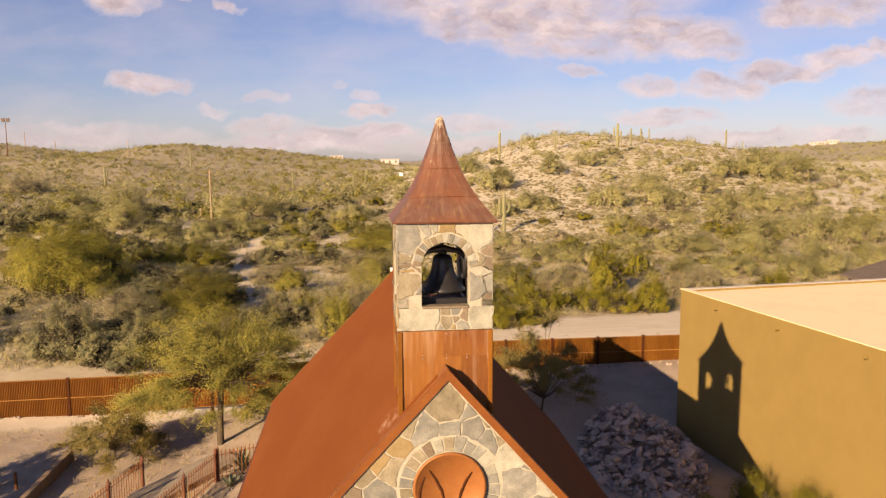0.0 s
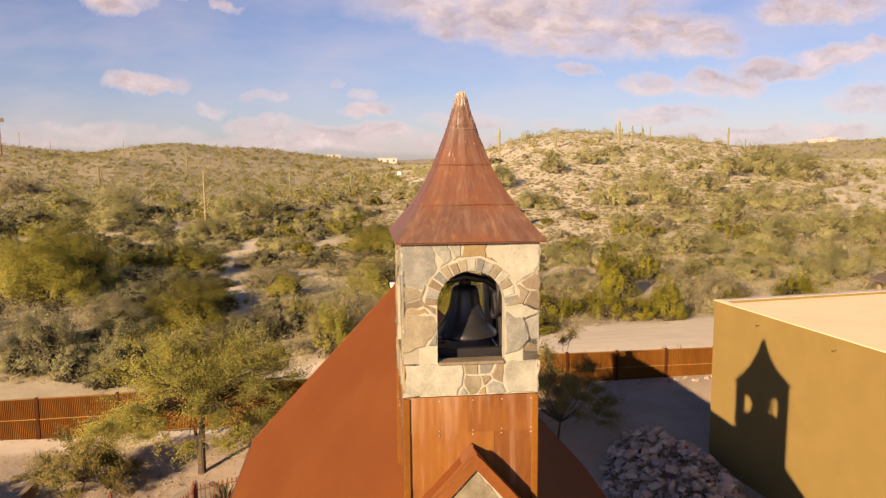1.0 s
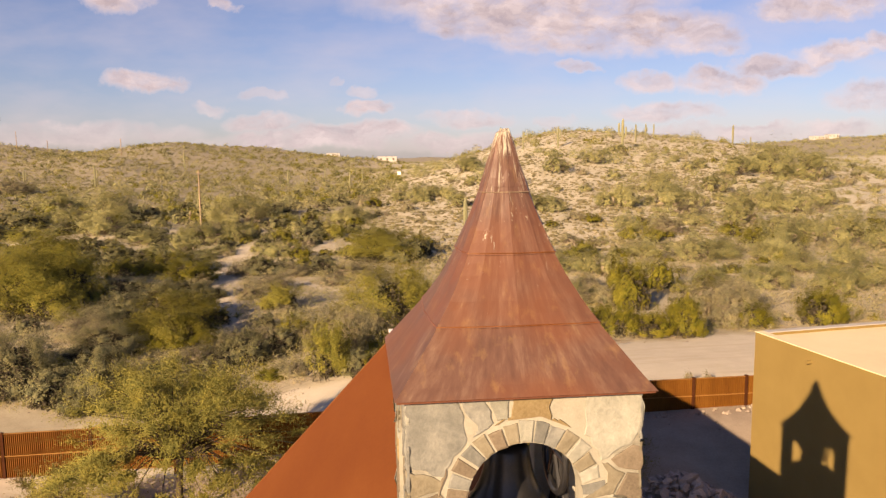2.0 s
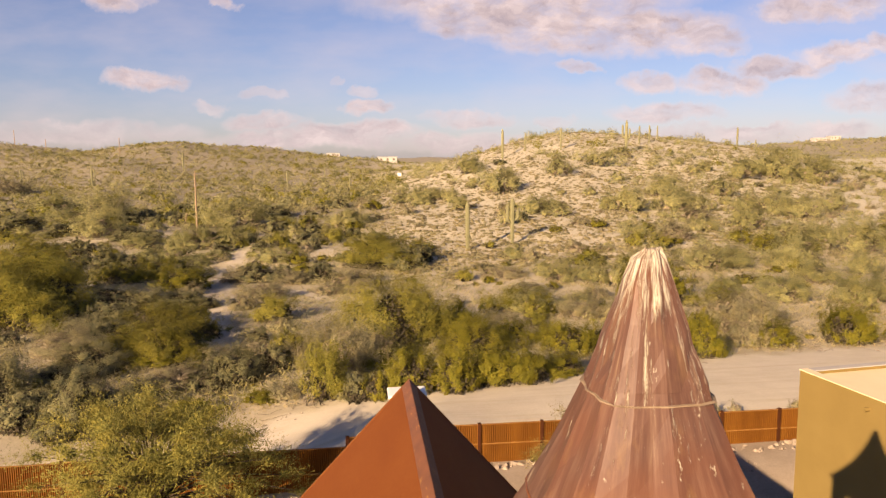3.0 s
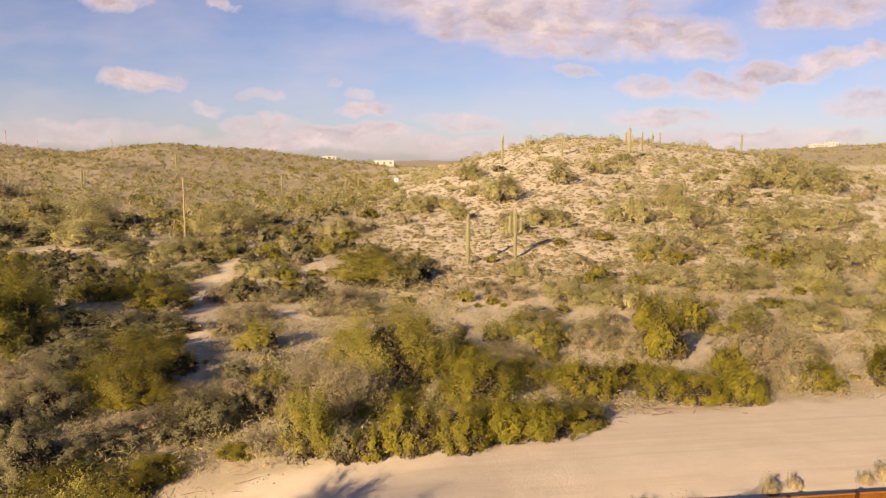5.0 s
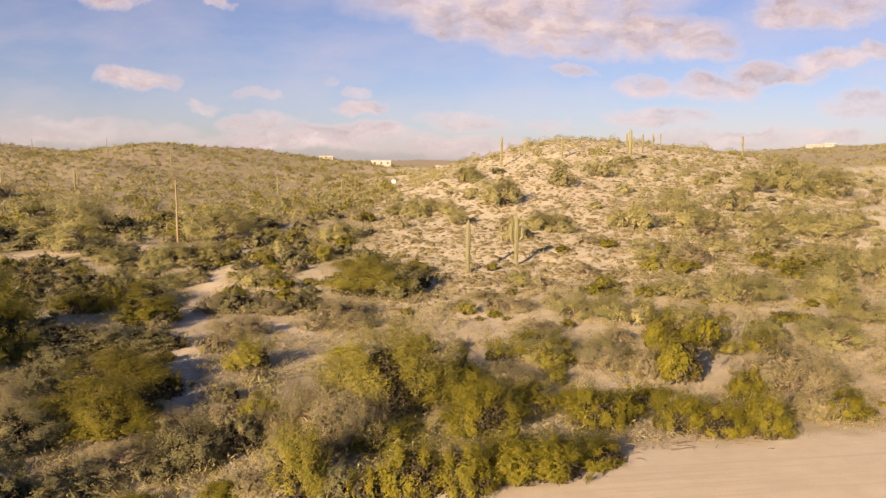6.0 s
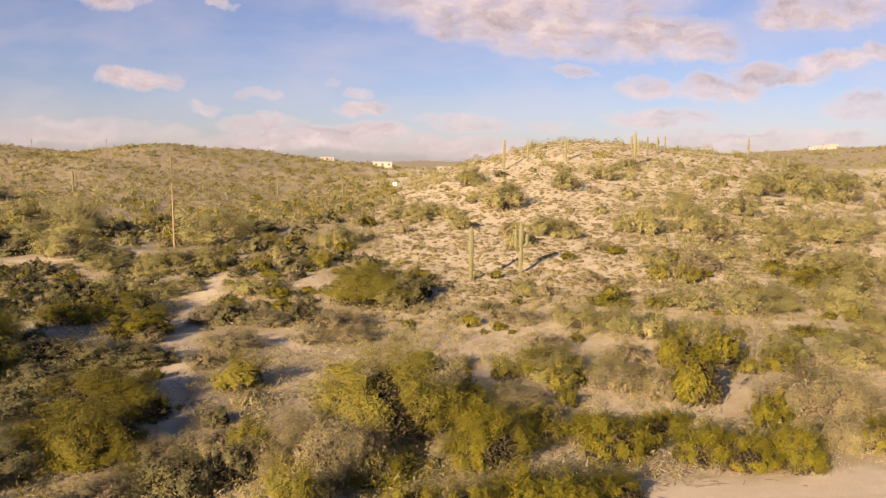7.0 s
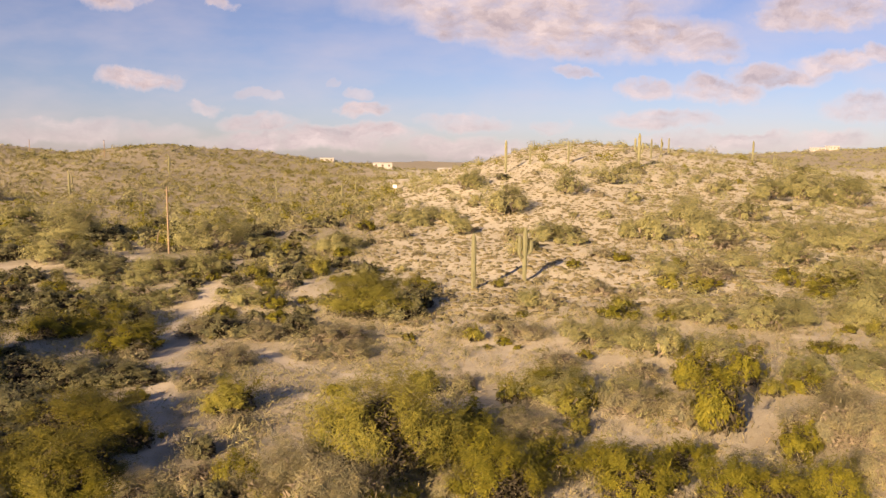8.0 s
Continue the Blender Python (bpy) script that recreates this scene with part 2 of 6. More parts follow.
def box(bm, x0, x1, y0, y1, z0, z1, bevel=0.0):
    m = Matrix.LocRotScale(((x0 + x1) / 2, (y0 + y1) / 2, (z0 + z1) / 2), None, (x1 - x0, y1 - y0, z1 - z0))
    v = bmesh.ops.create_cube(bm, size=1, matrix=m)["verts"]
    if bevel:
        edges = list({e for q in v for e in q.link_edges})
        bmesh.ops.bevel(bm, geom=edges, offset=bevel, segments=1, affect="EDGES")
    return bm


def boxes(*rows, bevel=0.0):
    bm = bmesh.new()
    for r in rows:
        box(bm, *r, bevel=bevel)
    return bm


def tube(bm, points, radii, sides=8):
    """A tapered round bar along points."""
    rings = []
    for i, p in enumerate(points):
        p = Vector(p)
        d = Vector(points[min(i + 1, len(points) - 1)]) - Vector(points[max(i - 1, 0)])
        u = d.cross(Vector((0.31, 0.22, 0.93)))
        if u.length < 1e-4:
            u = d.cross(Vector((1, 0, 0)))
        u.normalize()
        w = d.cross(u).normalized()
        rings.append([bm.verts.new(p + radii[i] * (math.cos(2 * math.pi * k / sides) * u + math.sin(2 * math.pi * k / sides) * w)) for k in range(sides)])
    for r0, r1 in zip(rings, rings[1:]):
        for k in range(sides):
            bm.faces.new((r0[k], r0[(k + 1) % sides], r1[(k + 1) % sides], r1[k]))
    bm.faces.new(rings[0][::-1])
    bm.faces.new(rings[-1])
    return bm


def prism(bm, outline, to3, depth):
    """Extrudes a flat outline (u, v) by depth; to3 maps (u, v, w) to the place."""
    a = [bm.verts.new(to3(u, v, 0)) for u, v in outline]
    b = [bm.verts.new(to3(u, v, depth)) for u, v in outline]
    n = len(outline)
    bm.faces.new(a[::-1])
    bm.faces.new(b)
    for i in range(n):
        bm.faces.new((a[i], a[(i + 1) % n], b[(i + 1) % n], b[i]))
    return bm


# ---- the ground ----
def smooth(a, b, x):
    t = np.clip((x - a) / (b - a), 0, 1)
    return t * t * (3 - 2 * t)


RIDGE_X = [-900, -500, -304, -213, -143, -90, -40, 5, 41, 90, 160, 250, 360, 520, 900]
RIDGE_H = [18, 23, 29, 22, 29, 25, 19, 16, 10, 7, 7, 9, 11, 13, 13]
FAR_X, FAR_H = [150, 300, 450, 606, 760, 860, 920, 1300], [0, 6, 18, 27.5, 35, 40.5, 45, 43]


def ground_z(x, y):
    x, y = np.asarray(x, float), np.asarray(y, float)
    near = -7.1 - 0.25 * smooth(-12, -19, x) + (1.55 + 1.5 * smooth(20.5, 30.0, y)) * smooth(-13, 5, x) + 0.02 * np.clip(x - 6, 0, 30) * smooth(20, 30, y)
    near = near + 0.9 * np.exp(-((x + 2.0) / 5.0) ** 2) * smooth(30.9, 32.2, y) * smooth(41, 35, y)
    mid = -5.7 + 0.02 * np.clip(x - 5, 0, 40) - 1.3 * smooth(60, 120, y)
    z = near + (mid - near) * smooth(34, 62, y)
    xc = 90 - 0.25 * np.clip(300 - y, 0, 260)
    sx = np.where(x < xc, 45.0, 92.0)
    z = z + 24.5 * np.exp(-0.5 * ((y - 300) / 85) ** 2 - 0.5 * ((x - xc) / sx) ** 2)
    crest = np.interp(x, RIDGE_X, RIDGE_H)
    z = z + crest * np.exp(-0.5 * ((y - 650) / 165) ** 2)
    z = z + 13 * np.exp(-0.5 * ((y - 1600) / 180) ** 2 - 0.5 * ((x - 150) / 160) ** 2)
    z = z + np.interp(x, FAR_X, FAR_H) * np.exp(-0.5 * ((y - 1300) / 230) ** 2)
    far = smooth(45, 110, y)
    z = z + far * (0.5 * np.sin(x * 0.11 + 1.3 * np.sin(y * 0.05)) * np.sin(y * 0.083 + 0.7) + 0.22 * np.sin(x * 0.37 + y * 0.11) * np.sin(y * 0.29 - x * 0.08))
    z = z + smooth(200, 420, y) * 1.6 * np.sin(x * 0.041 + 2.0 * np.sin(y * 0.013)) * np.sin(y * 0.027 + x * 0.012)
    return z + (0.012 + 0.05 * far) * np.sin(x * 0.9 + np.sin(y * 0.7)) * np.sin(y * 1.1 - 0.4 * x)


def road_edges(x):
    """Near and far edge (y) of the graded dirt road at x."""
    return 33.2 + 0.0 * x, 44.2 + 0.19 * np.clip(x, -40, 14) + 0.045 * np.clip(x - 14, 0, 200)


WASH = [(-20.8, 125.5, 1.2), (-19.5, 97.0, 1.5), (-16.9, 80.8, 1.5), (-14.5, 68.1, 1.2), (-13.2, 60.2, 0.9), (-11.5, 54.0, 0.6)]
WASH_ARM = [(-16.5, 84.0, 1.0), (-10.0, 87.5, 1.2), (-3.0, 79.7, 0.9), (4.0, 76.0, 0.6)]


def wash(x, y):
    """How sandy the dry wash and its side arm are here, 0 to 1."""
    x, y = np.asarray(x, float), np.asarray(y, float)
    g = np.zeros_like(x)
    for line in (WASH, WASH_ARM):
        for (x0, y0, w0), (x1, y1, w1) in zip(line, line[1:]):
            t = np.clip(((x - x0) * (x1 - x0) + (y - y0) * (y1 - y0)) / ((x1 - x0) ** 2 + (y1 - y0) ** 2), 0, 1)
            w = w0 + t * (w1 - w0) + 0.35 * np.sin(y * 0.9 + x)
            g = np.maximum(g, smooth(0.7, -0.5, np.hypot(x - x0 - t * (x1 - x0), y - y0 - t * (y1 - y0)) - w))
    return g


def zg(x, y):
    return float(ground_z(x, y))


def build_ground():
    """One sheet to the horizon, finer where the way looks."""
    front = np.radians(np.arange(-48, 56.01, 0.5))
    back = np.radians(np.arange(59, 309, 3.0))
    az = np.concatenate([front, back])
    rad = np.concatenate([np.concatenate([[0.0], np.arange(0.6, 30, 1.5)]), np.geomspace(30, 110, 130), np.geomspace(111, 3600, 190)])
    A, R = np.meshgrid(az, rad)
    X, Y = R * np.sin(A), -12 + R * np.cos(A)
    Z = ground_z(X, Y)
    na, nr = len(az), len(rad)
    verts = np.stack([X, Y, Z], -1).reshape(-1, 3)
    i, j = np.meshgrid(np.arange(nr - 1), np.arange(na), indexing="ij")
    k = (j + 1) % na
    faces = np.stack([i * na + j, (i + 1) * na + j, (i + 1) * na + k, i * na + k], -1).reshape(-1, 4)
    ob = raw("ground", verts, faces, SOIL, smooth=True)
    near, far = road_edges(verts[:, 0])
    x, y = verts[:, 0], verts[:, 1]
    wob = 0.5 * np.sin(x * 0.8) + 0.35 * np.sin(x * 2.1 + 1)
    g = smooth(-0.6, 0.6, y - near + wob * 0.3) * smooth(-0.7, 0.7, far + wob - y) * smooth(-42, -34, x)
    for (x0, y0), (x1, y1), w in (((-90, 138), (-36, 162), 3.2), ((8, 240), (13, 285), 3.0)):
        t = np.clip(((x - x0) * (x1 - x0) + (y - y0) * (y1 - y0)) / ((x1 - x0) ** 2 + (y1 - y0) ** 2), 0, 1)
        g = np.maximum(g, 0.65 * smooth(w + 0.8, w - 0.8, np.hypot(x - x0 - t * (x1 - x0), y - y0 - t * (y1 - y0))))
    g = np.maximum(g, 0.75 * wash(x, y))
    # the first weight spreads the painted haze over the hill
    for name, weight in (("yard", smooth(33.4, 31.8, y)), ("haze_tone", 0.85 * smooth(88, 125, y) * smooth(0.0, 0.08, x / np.maximum(y, 1))), ("litter", np.maximum(0.85 * smooth(560, 760, y), np.maximum(0.8 * smooth(0.05, -0.02, x / np.maximum(y, 1)) * smooth(100, 170, y), (0.62 - 0.37 * smooth(4, 14, x)) * smooth(0.3, 1.6, y - far + wob) * smooth(104, 84, y) * (0.55 + 0.45 * np.sin(0.31 * x + 1.7 * np.sin(0.13 * y)) * np.sin(0.27 * y + 0.6)))))):
        at = ob.data.attributes.new(name, "FLOAT", "POINT")
        at.data.foreach_set("value", weight.astype(np.float32))
    at = ob.data.attributes.new("graded", "FLOAT", "POINT")
    at.data.foreach_set("value", g.astype(np.float32))
    return tagged(ob, "sandy tan desert floor rising into low scrubby hills", "ground", kind="structure")


build_ground()


def build_clouds():
    """Plain far backdrop of thin cloud, behind all hills."""
    D, turn = 3300.0, 6.3
    bm = bmesh.new()
    vs = [bm.verts.new(p) for p in ((-1.2, 0, -0.03), (1.2, 0, -0.03), (1.2, 0, 0.62), (-1.2, 0, 0.62))]
    bm.faces.new(vs)
    m, n, l, b = nodes_of("far_cloud")
    tc = n.new("ShaderNodeTexCoord")
    P = tc.outputs["Object"]
    warp = n.new("ShaderNodeTexNoise")
    warp.inputs["Scale"].default_value, warp.inputs["Detail"].default_value, warp.inputs["Roughness"].default_value = 14, 7, 0.62
    l.new(P, warp.inputs["Vector"])
    sub = n.new("ShaderNodeVectorMath")
    sub.operation = "MULTIPLY_ADD"
    sub.inputs[1].default_value, sub.inputs[2].default_value = (0.10, 0, 0.05), (-0.05, 0, -0.025)
    l.new(warp.outputs["Color"], sub.inputs[0])
    add = n.new("ShaderNodeVectorMath")
    l.new(P, add.inputs[0])
    l.new(sub.outputs[0], add.inputs[1])
    total = None
    for cx, cz, rx, rz, amount in CLOUDS:
        s1 = n.new("ShaderNodeVectorMath")
        s1.operation = "MULTIPLY_ADD"
        s1.inputs[1].default_value, s1.inputs[2].default_value = (1 / rx, 0, 1 / rz), (-cx / rx, 0, -cz / rz)
        l.new(add.outputs[0], s1.inputs[0])
        s2 = n.new("ShaderNodeVectorMath")
        s2.operation = "LENGTH"
        l.new(s1.outputs[0], s2.inputs[0])
        r = n.new("ShaderNodeMapRange")
        r.interpolation_type = "SMOOTHSTEP"
        for q, v in enumerate((0.50, 1.15, amount, 0.0), 1):
            r.inputs[q].default_value = v
        l.new(s2.outputs["Value"], r.inputs[0])
        if total is None:
            total = r.outputs[0]
        else:
            mx = n.new("ShaderNodeMath")
            mx.operation = "MAXIMUM"
            l.new(total, mx.inputs[0])
            l.new(r.outputs[0], mx.inputs[1])
            total = mx.outputs[0]
    puff = noise_node(n, l, 16, 8, 0.6, vec=P, stretch=(1, 1, 1.9))
    body = n.new("ShaderNodeMath")
    body.operation = "MULTIPLY"
    l.new(total, body.inputs[0])
    l.new(ramp(n, l, puff, [(0.25, (0.35,) * 3), (0.55, (1,) * 3)]), body.inputs[1])
    veil = noise_node(n, l, 5, 5, 0.55, vec=P, stretch=(1, 1, 3))
    thin = ramp(n, l, veil, [(0.4, (0.05,) * 3), (0.75, (0.35,) * 3)])
    mx = n.new("ShaderNodeMath")
    mx.operation = "MAXIMUM"
    l.new(body.outputs[0], mx.inputs[0])
    l.new(thin, mx.inputs[1])
    em, tr, ms = n.new("ShaderNodeEmission"), n.new("ShaderNodeBsdfTransparent"), n.new("ShaderNodeMixShader")
    # thick hearts are greyer than the lit rims
    shade = noise_node(n, l, 17, 8, 0.6, vec=add.outputs[0], stretch=(1, 1, 2.4))
    thick = ramp(n, l, body.outputs[0], [(0.25, (0.05,) * 3), (0.95, (1,) * 3)])
    grey = mix(n, l, ramp(n, l, shade, [(0.36, (1,) * 3), (0.64, (0,) * 3)]), (0, 0, 0), thick)
    l.new(mix(n, l, grey, CLOUD_LIGHT, CLOUD_DARK), em.inputs[0])
    em.inputs[1].default_value = 1.0
    l.new(mx.outputs[0], ms.inputs[0])
    l.new(tr.outputs[0], ms.inputs[1])
    l.new(em.outputs[0], ms.inputs[2])
    l.new(ms.outputs[0], n["Material Output"].inputs[0])
    ob = link_mesh("backdrop", bm, m)
    ob.matrix_world = pose(D * math.sin(radians(turn)), D * math.cos(radians(turn)), 9, 0, 0, -turn) @ Matrix.Diagonal((D, D, D, 1))
    return tagged(ob, "broken pale cream cloud low in a blue sky", "sky", kind="structure")


# centre, half sizes and weight of each bank of cloud, as slopes seen from the chapel
HIGH_CLOUDS = [
    (0.111, 0.212, 0.252, 0.057, 1.0), (0.211, 0.163, 0.206, 0.037, 1.0), (0.058, 0.174, 0.099, 0.029, 0.95), (0.348, 0.146, 0.076, 0.024, 0.9),
    (0.18, 0.115, 0.042, 0.01, 0.75), (0.508, 0.202, 0.107, 0.034, 0.95), (0.44, 0.187, 0.042, 0.024, 0.9), (-0.419, 0.212, 0.055, 0.026, 1.0),
    (-0.284, 0.199, 0.031, 0.009, 0.9), (-0.324, 0.214, 0.031, 0.008, 0.7), (-0.391, 0.099, 0.061, 0.017, 0.95), (0.283, 0.098, 0.05, 0.015, 0.8),
    (0.375, 0.096, 0.065, 0.019, 0.9), (0.447, 0.115, 0.076, 0.018, 0.9), (0.524, 0.131, 0.076, 0.018, 0.9), (0.585, 0.144, 0.046, 0.017, 0.85),
]
LOW_CLOUDS = [
    (-0.098, 0.067, 0.04, 0.012, 0.95), (-0.098, 0.089, 0.026, 0.011, 0.55), (-0.312, 0.067, 0.032, 0.01, 0.6), (-0.232, 0.047, 0.073, 0.014, 0.85),
    (-0.11, 0.034, 0.092, 0.017, 0.9), (-0.186, 0.024, 0.168, 0.017, 0.85), (0.039, 0.051, 0.073, 0.014, 0.75), (0.157, 0.047, 0.031, 0.011, 0.6),
    (0.035, 0.016, 0.13, 0.02, 0.75), (0.302, 0.057, 0.084, 0.017, 0.8), (0.432, 0.029, 0.206, 0.018, 0.75), (0.569, 0.071, 0.069, 0.027, 0.75),
    (-0.232, 0.08, 0.046, 0.009, 0.5), (-0.53, 0.033, 0.252, 0.021, 0.6), (-0.14, 0.102, 0.017, 0.007, 0.5),
]
CLOUDS = HIGH_CLOUDS + LOW_CLOUDS
CLOUD_DARK, CLOUD_LIGHT = (0.190, 0.184, 0.184), (0.318, 0.310, 0.286)
build_clouds()

# ---- stonework ----


def clip_half(poly, nx, ny, c):
    """Keeps the side of a convex outline where nx*x + ny*y <= c."""
    out = []
    for i, p in enumerate(poly):
        q = poly[(i + 1) % len(poly)]
        a, b = nx * p[0] + ny * p[1] - c, nx * q[0] + ny * q[1] - c
        if a <= 0:
            out.append(p)
        if (a < 0 < b) or (b < 0 < a):
            t = a / (a - b)
            out.append((p[0] + t * (q[0] - p[0]), p[1] + t * (q[1] - p[1])))
    return out


def cells(outline, seeds):
    """Shares a convex outline out among weighted seeds (u, v, radius, kind)."""
    out = []
    for i, (ux, uy, r, k) in enumerate(seeds):
        poly = list(outline)
        for j, (vx, vy, s, _) in enumerate(seeds):
            if i != j and len(poly) > 2:
                nx, ny = 2 * (vx - ux), 2 * (vy - uy)
                poly = clip_half(poly, nx, ny, vx * vx + vy * vy - ux * ux - uy * uy + r * r - s * s)
        if len(poly) > 2:
            out.append((poly, k))
    return out


def face_cells(outline, seeds):
    """As cells(), with the seed's own place."""
    for i, (ux, uy, r, k) in enumerate(seeds):
        got = list(outline)
        for j, (vx, vy, s, _) in enumerate(seeds):
            if i != j and len(got) > 2:
                got = clip_half(got, 2 * (vx - ux), 2 * (vy - uy), vx * vx + vy * vy - ux * ux - uy * uy + r * r - s * s)
        if len(got) > 2:
            yield got, k, ux, uy


def inset(poly, d):
    """Draws a convex outline in by d."""
    area = sum(p[0] * q[1] - q[0] * p[1] for p, q in zip(poly, poly[1:] + poly[:1]))
    if area < 0:
        poly = poly[::-1]
    out = list(poly)
    for p, q in zip(poly, poly[1:] + poly[:1]):
        ex, ey = q[0] - p[0], q[1] - p[1]
        L = math.hypot(ex, ey)
        if L > 1e-5:
            nx, ny = ey / L, -ex / L
            out = clip_half(out, nx, ny, nx * p[0] + ny * p[1] - d)
    return out


def densify(poly, step):
    out = []
    for p, q in zip(poly, poly[1:] + poly[:1]):
        n = max(1, int(math.hypot(q[0] - p[0], q[1] - p[1]) / step))
        out += [(p[0] + (q[0] - p[0]) * k / n, p[1] + (q[1] - p[1]) * k / n) for k in range(n)]
    return out


def lay_stone(poly, kind, to3, parent, rng, proud=0.011, soft=0.016):
    """One flagstone with rough chamfered rim, standing proud of the mortar."""
    if len(poly) < 3:
        return
    cx, cy = sum(p[0] for p in poly) / len(poly), sum(p[1] for p in poly) / len(poly)
    size = max(math.hypot(p[0] - cx, p[1] - cy) for p in poly)
    if size < 0.03:
        return
    bm = bmesh.new()
    rough = min(0.017, 0.085 * size)
    poly = [(x + rng.uniform(-rough, rough), y + rng.uniform(-rough, rough)) for x, y in poly]
    h = proud * rng.uniform(0.7, 1.25)
    tilt_u, tilt_v = rng.uniform(-0.02, 0.02), rng.uniform(-0.02, 0.02)
    k = max(0.3, 1 - soft / size)
    a = [bm.verts.new(to3(u, v, -0.01)) for u, v in poly]
    b = [bm.verts.new(to3(u, v, h * 0.65)) for u, v in poly]
    c = [bm.verts.new(to3(cx + (u - cx) * k, cy + (v - cy) * k, h + tilt_u * (u - cx) + tilt_v * (v - cy) + rng.uniform(-0.002, 0.002))) for u, v in poly]
    n = len(poly)
    for lo, hi in ((a, b), (b, c)):
        for i in range(n):
            bm.faces.new((lo[i], lo[(i + 1) % n], hi[(i + 1) % n], hi[i]))
    bm.faces.new(c)
    bmesh.ops.recalc_face_normals(bm, faces=bm.faces)
    part("stone", bm, STONES[kind], parent)


def scatter_seeds(rng, u0, u1, v0, v1, count, gap, kinds, keep=lambda u, v: True):
    out = []
    for _ in range(count * 60):
        u, v, r = rng.uniform(u0, u1), rng.uniform(v0, v1), rng.uniform(0.0, gap * 0.9)
        if keep(u, v) and all(math.hypot(u - a, v - b) > gap * 0.75 + 0.35 * (r + s) for a, b, s, _ in out):
            out.append((u, v, r, rng.choice(kinds)))
        if len(out) >= count:
            break
    return out


ARCH_W, ARCH_SILL, ARCH_SPRING = 0.437, 6.44, 7.185
RING = 0.185


def out_of_arch(u, v, grow):
    """Moves a point of a tower face out of the arched opening and its ring of stones."""
    R = ARCH_W + grow
    if v >= ARCH_SPRING:
        d = math.hypot(u, v - ARCH_SPRING)
        if d < R:
            d = max(d, 1e-4)
            return u * R / d, ARCH_SPRING + (v - ARCH_SPRING) * R / d
    elif v > ARCH_SILL - 0.015 and abs(u) < ARCH_W + 0.015:
        if v < ARCH_SILL + 0.06:
            return u, ARCH_SILL - 0.015
        return math.copysign(ARCH_W + 0.015, u), v
    return u, v


TOWER_HALF, TOWER_Z0, TOWER_Z1 = 0.87, 6.0, 8.005
# flagstones of the tower's front: place, weight, colour
FRONT_SEEDS = [
    (-0.66, 7.68, 0.30, "g"), (-0.36, 7.83, 0.12, "g"), (0.04, 7.87, 0.12, "o"), (0.55, 7.80, 0.34, "c"), (-0.22, 7.88, 0.05, "c"),
    (0.79, 7.48, 0.10, "b"), (0.78, 7.24, 0.08, "b"), (0.66, 7.30, 0.08, "t"), (0.80, 7.62, 0.05, "c"), (-0.74, 7.22, 0.10, "b"),
    (-0.72, 7.06, 0.12, "o"), (-0.78, 7.36, 0.15, "t"), (-0.55, 7.28, 0.08, "b"), (-0.72, 6.86, 0.25, "t"), (-0.50, 6.72, 0.12, "g"),
    (0.57, 6.80, 0.22, "g"), (0.80, 6.86, 0.16, "g"), (0.70, 7.05, 0.10, "c"), (0.76, 6.62, 0.08, "b"), (0.79, 6.70, 0.06, "g"),
    (-0.52, 6.25, 0.42, "c"), (0.70, 6.26, 0.30, "c"), (0.03, 6.34, 0.07, "t"), (0.20, 6.36, 0.10, "g"), (0.40, 6.28, 0.14, "b"),
    (0.02, 6.15, 0.12, "t"), (0.20, 6.20, 0.08, "b"), (0.30, 6.08, 0.12, "g"), (-0.12, 6.05, 0.06, "g"), (0.16, 6.05, 0.06, "o"),
]


